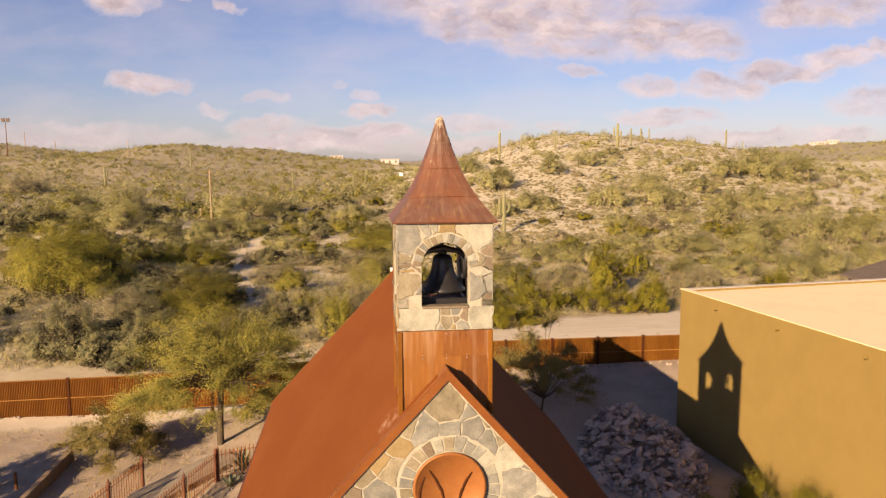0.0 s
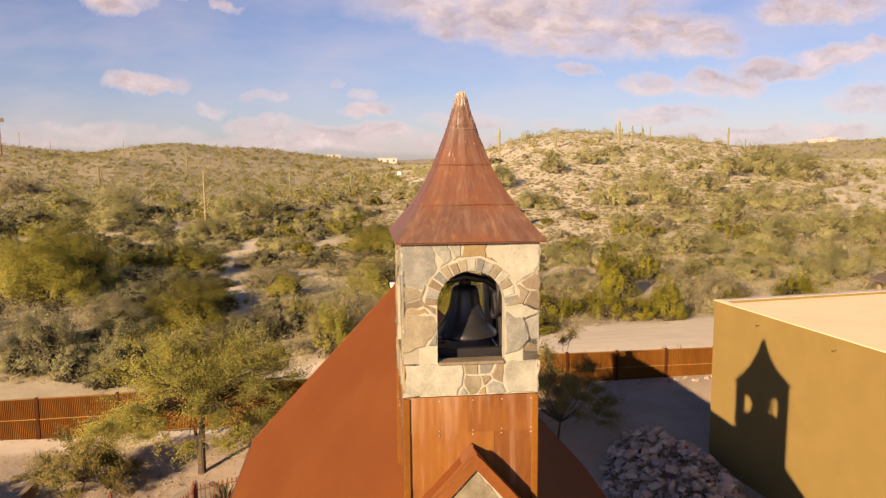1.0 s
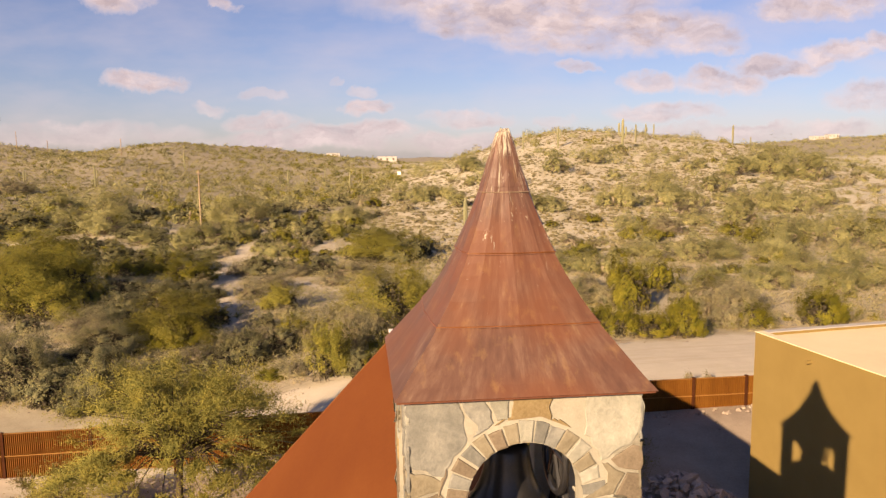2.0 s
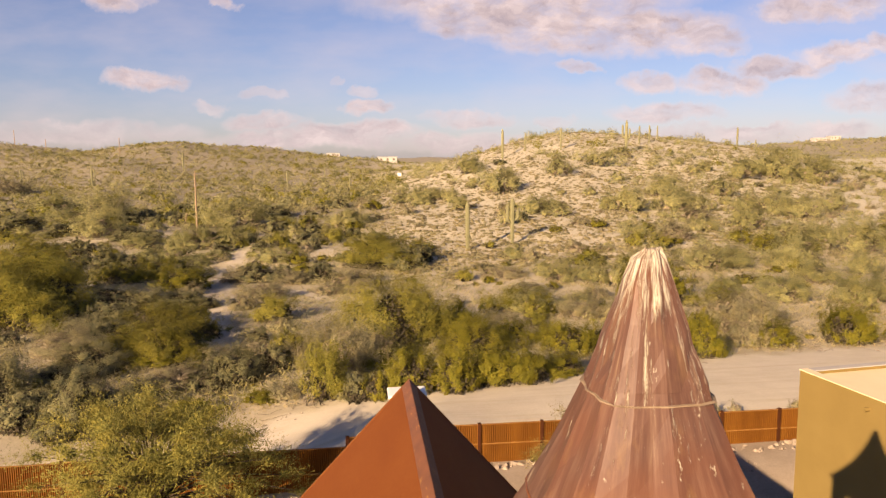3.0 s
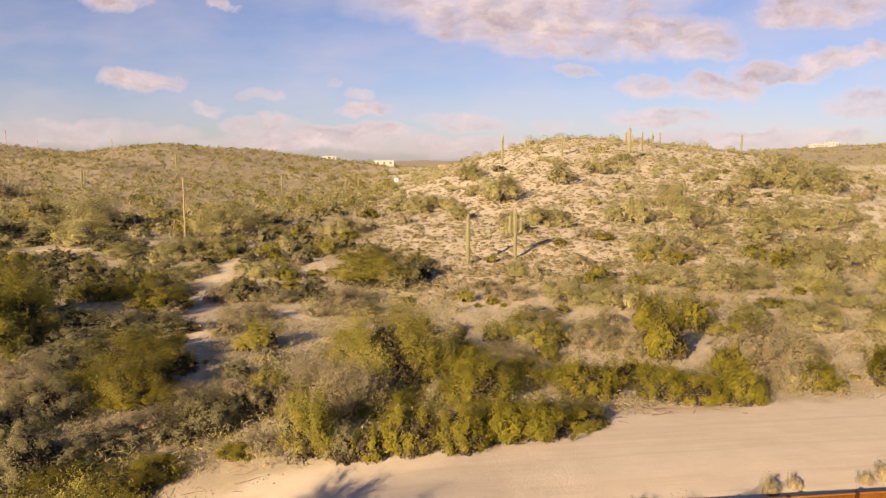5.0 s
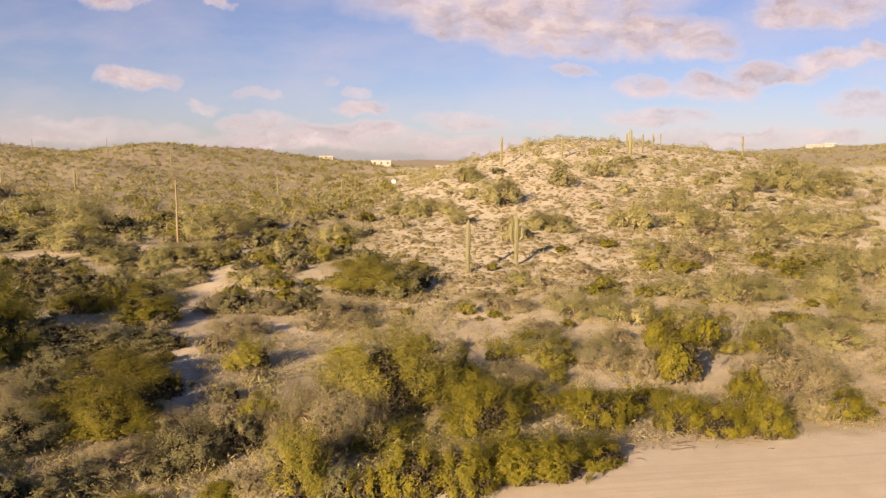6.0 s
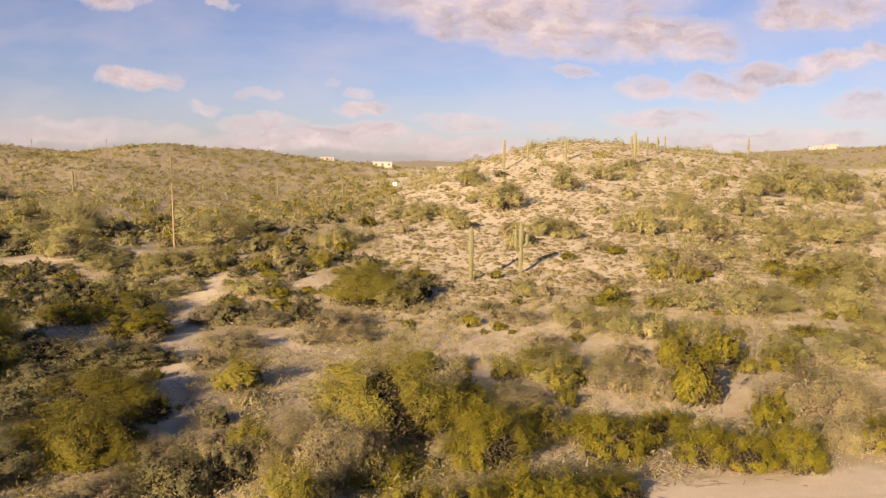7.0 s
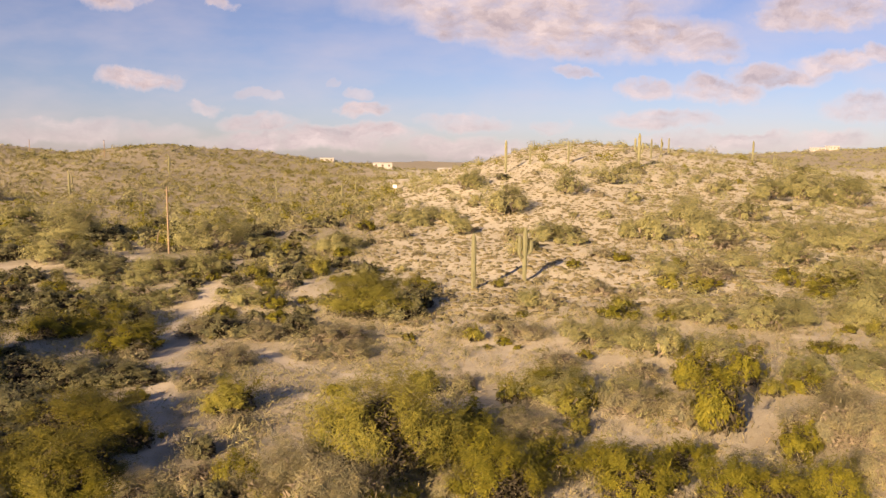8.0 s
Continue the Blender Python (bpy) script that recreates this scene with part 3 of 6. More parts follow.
def build_tower():
    tower = thing("bell_tower", "square flagstone bell tower with arched openings and rusted base", "tower", at=(0, TOWER_HALF, 0))
    h, t = TOWER_HALF, 0.20
    rng = random.Random(5)
    for side in range(4):
        turn = Matrix.Rotation(side * math.pi / 2, 4, "Z")

        def place(u, v, w, turn=turn):
            return turn @ Vector((u, -h - w, v))

        bm = bmesh.new()
        arc = [(ARCH_W * math.cos(q), ARCH_SPRING + ARCH_W * math.sin(q)) for q in np.linspace(math.pi, 0, 21)]
        for outline in (
            [(-h, TOWER_Z0), (h, TOWER_Z0), (h, ARCH_SILL), (-h, ARCH_SILL)],
            [(-h, ARCH_SILL), (-ARCH_W, ARCH_SILL), (-ARCH_W, ARCH_SPRING), (-h, ARCH_SPRING)],
            [(ARCH_W, ARCH_SILL), (h, ARCH_SILL), (h, ARCH_SPRING), (ARCH_W, ARCH_SPRING)],
            [(-h, ARCH_SPRING), *arc, (h, ARCH_SPRING), (h, TOWER_Z1), (-h, TOWER_Z1)],
        ):
            prism(bm, outline, place, -t)
        bmesh.ops.recalc_face_normals(bm, faces=bm.faces)
        wall = part("wall", bm, MORTAR, tower)
        # ring of wedge stones round the arch
        steps = 15
        for k in range(steps):
            q0, q1 = math.pi * k / steps + 0.014, math.pi * (k + 1) / steps - 0.014
            r0, r1 = ARCH_W + 0.002, ARCH_W + RING * rng.uniform(0.8, 1.0)
            ring = [(r * math.cos(q), ARCH_SPRING + r * math.sin(q)) for r, q in ((r0, q0), (r1, q0), (r1, (q0 + q1) / 2), (r1, q1), (r0, q1), (r0, (q0 + q1) / 2))]
            lay_stone(ring, rng.choice("ggtbcg"), place, wall, rng)
        edge = [(-h - 0.03, TOWER_Z0), (h + 0.03, TOWER_Z0), (h + 0.03, TOWER_Z1), (-h - 0.03, TOWER_Z1)]
        seeds = FRONT_SEEDS if side == 0 else scatter_seeds(rng, -h, h, TOWER_Z0, TOWER_Z1, 30, 0.27, "ggtccbo", lambda u, v: out_of_arch(u, v, RING) == (u, v))
        for poly, kind, su, sv in face_cells(edge, seeds):
            poly = inset(poly, 0.014)
            if len(poly) > 2 and sv < ARCH_SILL:
                poly = clip_half(poly, 0, 1, ARCH_SILL - 0.012)
            elif len(poly) > 2 and abs(su) > ARCH_W:
                poly = clip_half(poly, -math.copysign(1, su), 0, -ARCH_W - 0.015)
            elif len(poly) > 2:
                poly = clip_half(poly, 0, -1, -ARCH_SPRING - 0.2)
            if len(poly) > 2:
                moved = [out_of_arch(u, v, RING + 0.02) for u, v in densify(poly, 0.06)]
                slim = []
                for p in moved:
                    if not slim or math.hypot(p[0] - slim[-1][0], p[1] - slim[-1][1]) > 0.012:
                        slim.append(p)
                area = abs(sum(p[0] * q[1] - q[0] * p[1] for p, q in zip(slim, slim[1:] + slim[:1]))) / 2
                if area > 0.003:
                    lay_stone(slim, kind, place, wall, rng)
        part("sill", boxes((-ARCH_W + 0.01, ARCH_W - 0.01, -h - 0.035, -h + t, ARCH_SILL - 0.03, ARCH_SILL + 0.012), bevel=0.008) if side == 0 else prism(bmesh.new(), [(-ARCH_W + 0.01, ARCH_SILL - 0.03), (ARCH_W - 0.01, ARCH_SILL - 0.03), (ARCH_W - 0.01, ARCH_SILL + 0.01), (-ARCH_W + 0.01, ARCH_SILL + 0.01)], place, -t), STONES["b"], wall)
    # rusted sheet cladding below the stone, in lapped panels
    c = h - 0.03
    part("core", boxes((-c + 0.03, c - 0.03, -c + 0.03, c - 0.03, 3.3, TOWER_Z0 - 0.01)), RUST_DARK, tower)
    part("deck", boxes((-h + t, h - t, -h + t, h - t, 6.28, 6.40)), RUST_DARK, tower)
    for side in range(4):
        turn = Matrix.Rotation(side * math.pi / 2, 4, "Z")
        for row, (z0, z1) in enumerate(((5.50, 5.985), (4.75, 5.51), (3.4, 4.76))):
            cols = ((-c, -0.05), (-0.055, c)) if row % 2 == 0 else ((-c, -0.35), (-0.355, 0.3), (0.295, c))
            for k, (u0, u1) in enumerate(cols):
                bm = bmesh.new()
                out = 0.009 * (2 - row) + 0.005 * (k % 2)
                prism(bm, [(u0, z0), (u1, z0), (u1, z1), (u0, z1)], lambda u, v, w, turn=turn, out=out: turn @ Vector((u, -c - out - w, v)), -0.028)
                bmesh.ops.recalc_face_normals(bm, faces=bm.faces)
                part("cladding_panel", bm, TOWER_RUST, tower)
    for sx in (-1, 1):
        for sy in (-1, 1):
            part("corner_trim", boxes((sx * c - 0.045, sx * c + 0.045, sy * c - 0.045, sy * c + 0.045, 3.4, 5.98), bevel=0.01), RUST_FENCE, tower)
    for side in range(4):
        turn = Matrix.Rotation(side * math.pi / 2, 4, "Z")
        for u in (-0.80, -0.42, 0.02, 0.40, 0.79):
            for z in (5.93, 5.53, 5.47):
                bm = bmesh.new()
                tube(bm, [turn @ Vector((u, -c - 0.012, z)), turn @ Vector((u, -c - 0.034, z))], [0.012, 0.007], 6)
                part("screw", bm, CAP_METAL, tower)
    return tower


def streaked_rust(name, pale):
    """Rust with run-off streaks; pale: how much bare bleached metal shows towards the tip."""
    m, n, l, b = nodes_of(name)
    tc = n.new("ShaderNodeTexCoord")
    run = noise_node(n, l, 15, 6, 0.65, stretch=(1, 1, 0.14))
    if pale:
        # streaks that run down the slopes towards the eaves: bearing round the axis, and height
        flat, bear, both = n.new("ShaderNodeVectorMath"), n.new("ShaderNodeVectorMath"), n.new("ShaderNodeVectorMath")
        flat.operation, bear.operation, both.operation = "MULTIPLY", "NORMALIZE", "MULTIPLY_ADD"
        flat.inputs[1].default_value, both.inputs[1].default_value = (1, 1, 0), (0, 0, 0.34)
        l.new(tc.outputs["Object"], flat.inputs[0])
        l.new(flat.outputs[0], bear.inputs[0])
        l.new(tc.outputs["Object"], both.inputs[0])
        l.new(bear.outputs[0], both.inputs[2])
        down = both.outputs[0]
        run = noise_node(n, l, 11, 5, 0.65, vec=down)
    blot = noise_node(n, l, 1.8, 3, 0.5)
    if pale:
        col = ramp(n, l, run, [(0.28, (0.068, 0.033, 0.024)), (0.5, (0.100, 0.050, 0.035)), (0.64, (0.136, 0.078, 0.054)), (0.75, (0.22, 0.16, 0.095))])
        col = mix(n, l, ramp(n, l, blot, [(0.4, (0, 0, 0)), (0.62, (0.7,) * 3)]), col, (0.128, 0.046, 0.021))
    else:
        col = ramp(n, l, run, [(0.3, (0.105, 0.036, 0.011)), (0.5, (0.135, 0.048, 0.013)), (0.66, (0.165, 0.066, 0.020)), (0.80, (0.27, 0.155, 0.08))])
        col = mix(n, l, ramp(n, l, blot, [(0.4, (0, 0, 0)), (0.62, (0.6,) * 3)]), col, (0.165, 0.062, 0.014))
    if not pale:
        # sheets weathered one by one, washed pale below the stonework
        oi = n.new("ShaderNodeObjectInfo")
        col = mix(n, l, 1.0, col, ramp(n, l, oi.outputs["Random"], [(0.0, (0.66, 0.62, 0.60)), (0.5, (0.98, 0.97, 0.93)), (1.0, (1.2, 1.3, 1.2))]), "MULTIPLY")
        sep = n.new("ShaderNodeSeparateXYZ")
        l.new(tc.outputs["Object"], sep.inputs[0])
        lime = n.new("ShaderNodeMapRange")
        for q, v in enumerate((5.2, 5.98, 0.0, 0.16), 1):
            lime.inputs[q].default_value = v
        l.new(sep.outputs["Z"], lime.inputs[0])
        ad = n.new("ShaderNodeMath")
        l.new(lime.outputs[0], ad.inputs[0])
        l.new(noise_node(n, l, 9, 4, 0.6, stretch=(0.6, 0.6, 0.05)), ad.inputs[1])
        col = mix(n, l, ramp(n, l, ad.outputs[0], [(0.58, (0, 0, 0)), (0.80, (0.4,) * 3)]), col, (0.33, 0.22, 0.15))
        bump(n, l, noise_node(n, l, 2.2, 2, 0.5), 0.35, 0.03, b)
    if pale:
        sep = n.new("ShaderNodeSeparateXYZ")
        l.new(tc.outputs["Object"], sep.inputs[0])
        up = n.new("ShaderNodeMapRange")
        for q, v in enumerate((8.5, 9.72, 0.0, 0.125), 1):
            up.inputs[q].default_value = v
        l.new(sep.outputs["Z"], up.inputs[0])
        tip = n.new("ShaderNodeMapRange")
        for q, v in enumerate((9.68, 9.90, 0.0, 0.10), 1):
            tip.inputs[q].default_value = v
        l.new(sep.outputs["Z"], tip.inputs[0])
        shred = n.new("ShaderNodeVectorMath")
        shred.operation = "MULTIPLY_ADD"
        shred.inputs[1].default_value = (0, 0, 0.62)
        l.new(tc.outputs["Object"], shred.inputs[0])
        l.new(bear.outputs[0], shred.inputs[2])
        peel = noise_node(n, l, 6, 10, 0.8, vec=shred.outputs[0])
        both_ends = n.new("ShaderNodeMath")
        l.new(peel, both_ends.inputs[0])
        l.new(tip.outputs[0], both_ends.inputs[1])
        peel = both_ends.outputs[0]
        ad = n.new("ShaderNodeMath")
        l.new(up.outputs[0], ad.inputs[0])
        l.new(peel, ad.inputs[1])
        f = ramp(n, l, ad.outputs[0], [(0.672, (0, 0, 0)), (0.735, (1, 1, 1))])
        col = mix(n, l, f, col, mix(n, l, blot, (0.30, 0.255, 0.17), (0.43, 0.41, 0.35)))
        # stray flakes of old white coating, and ochre runs below them
        fleck = ramp(n, l, noise_node(n, l, 7.5, 6, 0.7, stretch=(1.6, 1.6, 0.32)), [(0.61, (0, 0, 0)), (0.655, (0.85,) * 3)])
        high = n.new("ShaderNodeMapRange")
        high.inputs[1].default_value, high.inputs[2].default_value = 8.75, 9.25
        l.new(sep.outputs["Z"], high.inputs[0])
        fleck = mix(n, l, high.outputs[0], (0, 0, 0), fleck)
        ochre = ramp(n, l, noise_node(n, l, 5.0, 5, 0.65, stretch=(1.8, 1.8, 0.16)), [(0.56, (0, 0, 0)), (0.74, (0.32,) * 3)])
        col = mix(n, l, ochre, col, (0.26, 0.155, 0.060))
        col = mix(n, l, fleck, col, (0.42, 0.38, 0.29))
        bump(n, l, f, 0.5, 0.006, b)
    l.new(col, b.inputs["Base Color"])
    b.inputs["Roughness"].default_value, b.inputs["Metallic"].default_value = (0.5 if pale else 0.42), 0.0
    b.inputs["Specular IOR Level"].default_value = 0.3
    return m


TOWER_RUST = streaked_rust("streaked_rusted_cladding", False)
SPIRE_RUST = streaked_rust("peeling_rusted_spire", True)
build_tower()


def build_spire():
    spire = thing("spire", "flared four-sided spire of rusted sheet steel, peeling white at its tip", "spire", at=(0, TOWER_HALF, 0))
    # height above the eave, half width
    prof = [(0.0, 0.965), (0.10, 0.885), (0.27, 0.765), (0.45, 0.635), (0.62, 0.525), (0.80, 0.43), (0.98, 0.345), (1.15, 0.275), (1.32, 0.21), (1.50, 0.15), (1.70, 0.092), (1.86, 0.05), (1.90, 0.032)]
    z0 = 8.0
    rng = random.Random(3)

    def ring(k, out, h, half):
        f = min(1, h / 1.5)
        pts = []
        for i in range(24):
            q = math.pi / 4 + 2 * math.pi * i / 24
            c, s = math.cos(q), math.sin(q)
            p = 1 / max(abs(c), abs(s))
            r = half * ((1 - f) * p + f * (0.55 * p + 0.5)) + out + (0.012 * f * half / 0.3 if i % 2 else 0.0) + rng.uniform(-0.003, 0.003) * (0.3 + 1.5 * f)
            pts.append(Vector((r * c, r * s, z0 + h)))
        return pts

    def half_at(h):
        return float(np.interp(h, [p[0] for p in prof], [p[1] for p in prof]))

    for name, a, b, out in (("eave_course", 0.0, 0.46, 0.0), ("lower_course", 0.44, 0.98, 0.011), ("middle_course", 0.95, 1.50, 0.02), ("tip_course", 1.47, 1.90, 0.022)):
        bm = bmesh.new()
        rows = [ring(0, out, h, half_at(h)) for h in np.linspace(a, b, 7)]
        rows = [[bm.verts.new(p) for p in r] for r in rows]
        for r0, r1 in zip(rows, rows[1:]):
            for i in range(24):
                bm.faces.new((r0[i], r0[(i + 1) % 24], r1[(i + 1) % 24], r1[i]))
        if b > 1.8:
            top = [bm.verts.new((v.co.x * 0.45 + 0.012, v.co.y * 0.45 - 0.01, v.co.z + 0.03 + rng.uniform(-0.012, 0.012))) for v in rows[-1]]
            for i in range(24):
                bm.faces.new((rows[-1][i], rows[-1][(i + 1) % 24], top[(i + 1) % 24], top[i]))
            bm.faces.new(top)
        part(name, bm, SPIRE_RUST, spire)
    # folded sheet edges where the courses lap
    for h, out in ((0.452, 0.014), (0.965, 0.024), (1.43, 0.026)):
        bm = bmesh.new()
        rows = [ring(0, o, h + dz, half_at(h + dz)) for o, dz in ((out - 0.004, -0.004), (out + 0.003, -0.004), (out + 0.003, 0.0), (out - 0.004, 0.002))]
        rows = [[bm.verts.new(p) for p in r] for r in rows]
        for r0, r1 in zip(rows, rows[1:]):
            for i in range(24):
                bm.faces.new((r0[i], r0[(i + 1) % 24], r1[(i + 1) % 24], r1[i]))
        part("lap_seam", bm, RUST_TRIM if h < 1 else OLD_WOOD, spire)
    part("soffit", boxes((-0.95, 0.95, -0.95, 0.95, z0 - 0.02, z0 + 0.012)), RUST_DARK, spire)
    return spire


build_spire()


def lathe(bm, prof, sides=40, at=Vector((0, 0, 0))):
    rings = [[bm.verts.new(at + Vector((r * math.cos(2 * math.pi * k / sides), r * math.sin(2 * math.pi * k / sides), z))) for k in range(sides)] for r, z in prof]
    for a, b in zip(rings, rings[1:]):
        for k in range(sides):
            f = bm.faces.new((a[k], a[(k + 1) % sides], b[(k + 1) % sides], b[k]))
            f.smooth = True
    bm.faces.new(rings[0][::-1])
    bm.faces.new(rings[-1])
    return bm


def build_bell():
    bell = thing("bell", "large black cast-iron bell hung in a yoke frame", "bell", at=(0.04, TOWER_HALF, 0))
    prof = [(0.40, 6.62), (0.445, 6.60), (0.45, 6.635), (0.405, 6.695), (0.345, 6.765), (0.29, 6.845), (0.245, 6.94), (0.215, 7.04), (0.198, 7.14), (0.185, 7.23), (0.155, 7.285), (0.06, 7.31)]
    part("bell_body", lathe(bmesh.new(), prof), IRON, bell)
    part("crown", lathe(bmesh.new(), [(0.09, 7.30), (0.10, 7.36), (0.06, 7.41), (0.035, 7.45), (0.03, 7.53), (0.012, 7.545)], 16), IRON, bell)
    part("yoke", tube(bmesh.new(), [(-0.47, 0, 7.16), (-0.42, 0, 7.27), (-0.30, 0, 7.36), (-0.14, 0, 7.39), (0, 0, 7.42), (0.14, 0, 7.39), (0.30, 0, 7.36), (0.42, 0, 7.27), (0.47, 0, 7.16)], [0.04, 0.05, 0.05, 0.06, 0.075, 0.06, 0.05, 0.05, 0.04], 10), IRON, bell)
    part("bearing_bracket", boxes((-0.50, -0.30, -0.46, -0.30, 6.52, 6.60), (-0.46, -0.36, -0.44, -0.34, 6.59, 6.66), bevel=0.012), IRON, bell)
    for s in (-1, 1):
        bm = bmesh.new()
        tube(bm, [(s * 0.47, -0.34, 6.47), (s * 0.47, -0.16, 6.85), (s * 0.47, 0, 7.25)], [0.045, 0.035, 0.05], 8)
        tube(bm, [(s * 0.47, 0.34, 6.47), (s * 0.47, 0.16, 6.85), (s * 0.47, 0, 7.25)], [0.045, 0.035, 0.05], 8)
        part("stand", bm, IRON, bell)
        part("foot", boxes((s * 0.47 - 0.06, s * 0.47 + 0.06, -0.42, 0.42, 6.40, 6.48), bevel=0.01), IRON, bell)
    bm = bmesh.new()
    ring = [(0.41, 0.36 * math.cos(q), 7.2 + 0.36 * math.sin(q)) for q in np.linspace(0, 2 * math.pi, 37)]
    tube(bm, ring, [0.032] * 37, 8)
    wheel = part("wheel", bm, IRON, bell)
    for q in np.linspace(0, 2 * math.pi, 7)[:-1]:
        part("spoke", tube(bmesh.new(), [(0.41, 0, 7.2), (0.41, 0.36 * math.cos(q), 7.2 + 0.36 * math.sin(q))], [0.025, 0.018], 6), IRON, wheel)
    part("front_beam", boxes((-0.62, 0.62, -0.50, -0.40, 6.40, 6.52), bevel=0.01), IRON, bell)
    part("clapper", lathe(bmesh.new(), [(0.02, 7.1), (0.022, 6.7), (0.06, 6.62), (0.06, 6.56), (0.02, 6.52)], 12), IRON, bell)
    return bell


build_bell()

# ---- the chapel ----
RIDGE_Z, ROOF_Y0, ROOF_Y1 = 5.43, -0.38, 14.0
def ridge_fall(y):
    """How far the ridge lies below its far end."""
    return 0.10 * (ROOF_Y1 - y) / (ROOF_Y1 - ROOF_Y0)


# pitch and reach of the western and the eastern slope
SLOPES = {-1: (1.07, 4.92), 1: (1.13, 6.0)}
FRONT_Y = -0.35


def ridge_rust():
    """Rust with bright orange patches, glints along the flashing's edge put into its colour."""
    m, n, l, b = nodes_of("glinting_ridge_rust")
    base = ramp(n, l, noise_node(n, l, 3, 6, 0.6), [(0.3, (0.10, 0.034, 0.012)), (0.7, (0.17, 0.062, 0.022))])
    glint = ramp(n, l, noise_node(n, l, 7, 8, 0.72, stretch=(2.2, 0.5, 2.2)), [(0.60, (0, 0, 0)), (0.66, (1, 1, 1))])
    l.new(mix(n, l, glint, base, (0.50, 0.27, 0.05)), b.inputs["Base Color"])
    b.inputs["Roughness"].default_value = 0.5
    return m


RIDGE_RUST = ridge_rust()


def build_chapel():
    chapel = thing("chapel", "small stone chapel under a steep smooth rusted steel roof", "chapel")
    for s in (-1, 1):
        pitch, eave_x = SLOPES[s]
        # four long sheets to each slope
        cuts = np.linspace(ROOF_Y0, ROOF_Y1, 5)
        for y0, y1 in zip(cuts, cuts[1:]):
            bm = bmesh.new()
            prism(bm, [(0.0, RIDGE_Z), (eave_x, RIDGE_Z - pitch * eave_x), (eave_x, RIDGE_Z - pitch * eave_x - 0.12), (0.0, RIDGE_Z - 0.12)], lambda u, v, w, y0=y0, s=s: Vector((s * u, y0 + w, v - ridge_fall(y0 + w))), y1 - y0 - 0.002)
            bmesh.ops.recalc_face_normals(bm, faces=bm.faces)
            part("roof_sheet", bm, RUST_ROOF, chapel)
        # ridge flashing leg: painted glints on the sunny west, darker rust on the east
        bm = bmesh.new()
        prism(bm, [(-0.004, RIDGE_Z + 0.02), (0.16, RIDGE_Z - pitch * 0.16 + 0.02), (0.16, RIDGE_Z - pitch * 0.16 + 0.006), (-0.004, RIDGE_Z + 0.004)], lambda u, v, w, s=s: Vector((s * u, ROOF_Y0 + w, v - ridge_fall(ROOF_Y0 + w))), ROOF_Y1 - ROOF_Y0)
        bmesh.ops.recalc_face_normals(bm, faces=bm.faces)
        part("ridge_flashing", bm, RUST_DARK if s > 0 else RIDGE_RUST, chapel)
        # barge boards, front and back
        for y in (ROOF_Y0 - 0.03, ROOF_Y1):
            bm = bmesh.new()
            prism(bm, [(0.0, RIDGE_Z + 0.03), (eave_x + 0.03, RIDGE_Z - pitch * (eave_x + 0.03) + 0.03), (eave_x + 0.03, RIDGE_Z - pitch * (eave_x + 0.03) - 0.17), (0.0, RIDGE_Z - 0.17)], lambda u, v, w, s=s, y=y: Vector((s * u, y + w, v - ridge_fall(y))), 0.03)
            bmesh.ops.recalc_face_normals(bm, faces=bm.faces)
            part("barge_board", bm, RUST_TRIM, chapel)
        # raised lip behind the front barge board, and the board's top edge, its western glint painted on
        bm = bmesh.new()
        prism(bm, [(0.0, RIDGE_Z + 0.045), (eave_x, RIDGE_Z - pitch * eave_x + 0.045), (eave_x, RIDGE_Z - pitch * eave_x), (0.0, RIDGE_Z)], lambda u, v, w, s=s: Vector((s * u, ROOF_Y0 + 0.022 + w, v - ridge_fall(ROOF_Y0))), 0.085)
        bmesh.ops.recalc_face_normals(bm, faces=bm.faces)
        part("verge_lip", bm, RUST_TRIM, chapel)
        bm = bmesh.new()
        prism(bm, [(0.05, RIDGE_Z - pitch * 0.05 + 0.042), (eave_x, RIDGE_Z - pitch * eave_x + 0.042), (eave_x, RIDGE_Z - pitch * eave_x + 0.028), (0.05, RIDGE_Z - pitch * 0.05 + 0.028)], lambda u, v, w, s=s: Vector((s * u, ROOF_Y0 - 0.034 + w, v - ridge_fall(ROOF_Y0))), 0.014)
        bmesh.ops.recalc_face_normals(bm, faces=bm.faces)
        part("edge_glint", bm, RIDGE_RUST if s < 0 else RUST_TRIM, chapel)
        # long wall
        part("wall", boxes((s * 4.25 - 0.2, s * 4.25 + 0.2, 0.4, 13.7, -7.4, RIDGE_Z - pitch * 4.45 - 0.14)), MORTAR, chapel)
        # gutter edge
        part("eave_trim", boxes((s * eave_x - 0.03, s * eave_x + 0.03, ROOF_Y0, ROOF_Y1, RIDGE_Z - pitch * eave_x - 0.2, RIDGE_Z - pitch * eave_x - 0.02)), RUST_TRIM, chapel)
    eave_w, eave_e = (RIDGE_Z - SLOPES[s][0] * 4.45 - 0.14 for s in (-1, 1))
    for name, y in (("front_wall", FRONT_Y), ("back_wall", 13.4)):
        bm = bmesh.new()
        prism(bm, [(-4.45, -7.4), (4.45, -7.4), (4.45, eave_e - 0.1), (0, RIDGE_Z - 0.24), (-4.45, eave_w - 0.1)], lambda u, v, w, y=y: Vector((u, y + w, v)), 0.39 + (0.28 if name == "front_wall" else 0))
        bmesh.ops.recalc_face_normals(bm, faces=bm.faces)
        wall = part(name, bm, MORTAR, chapel)
        if name == "front_wall":
            front = wall
    rng = random.Random(11)

    def place(u, v, w):
        return Vector((u, FRONT_Y - w, v))

    mx, mz, mr = 0.02, 3.14, 0.648
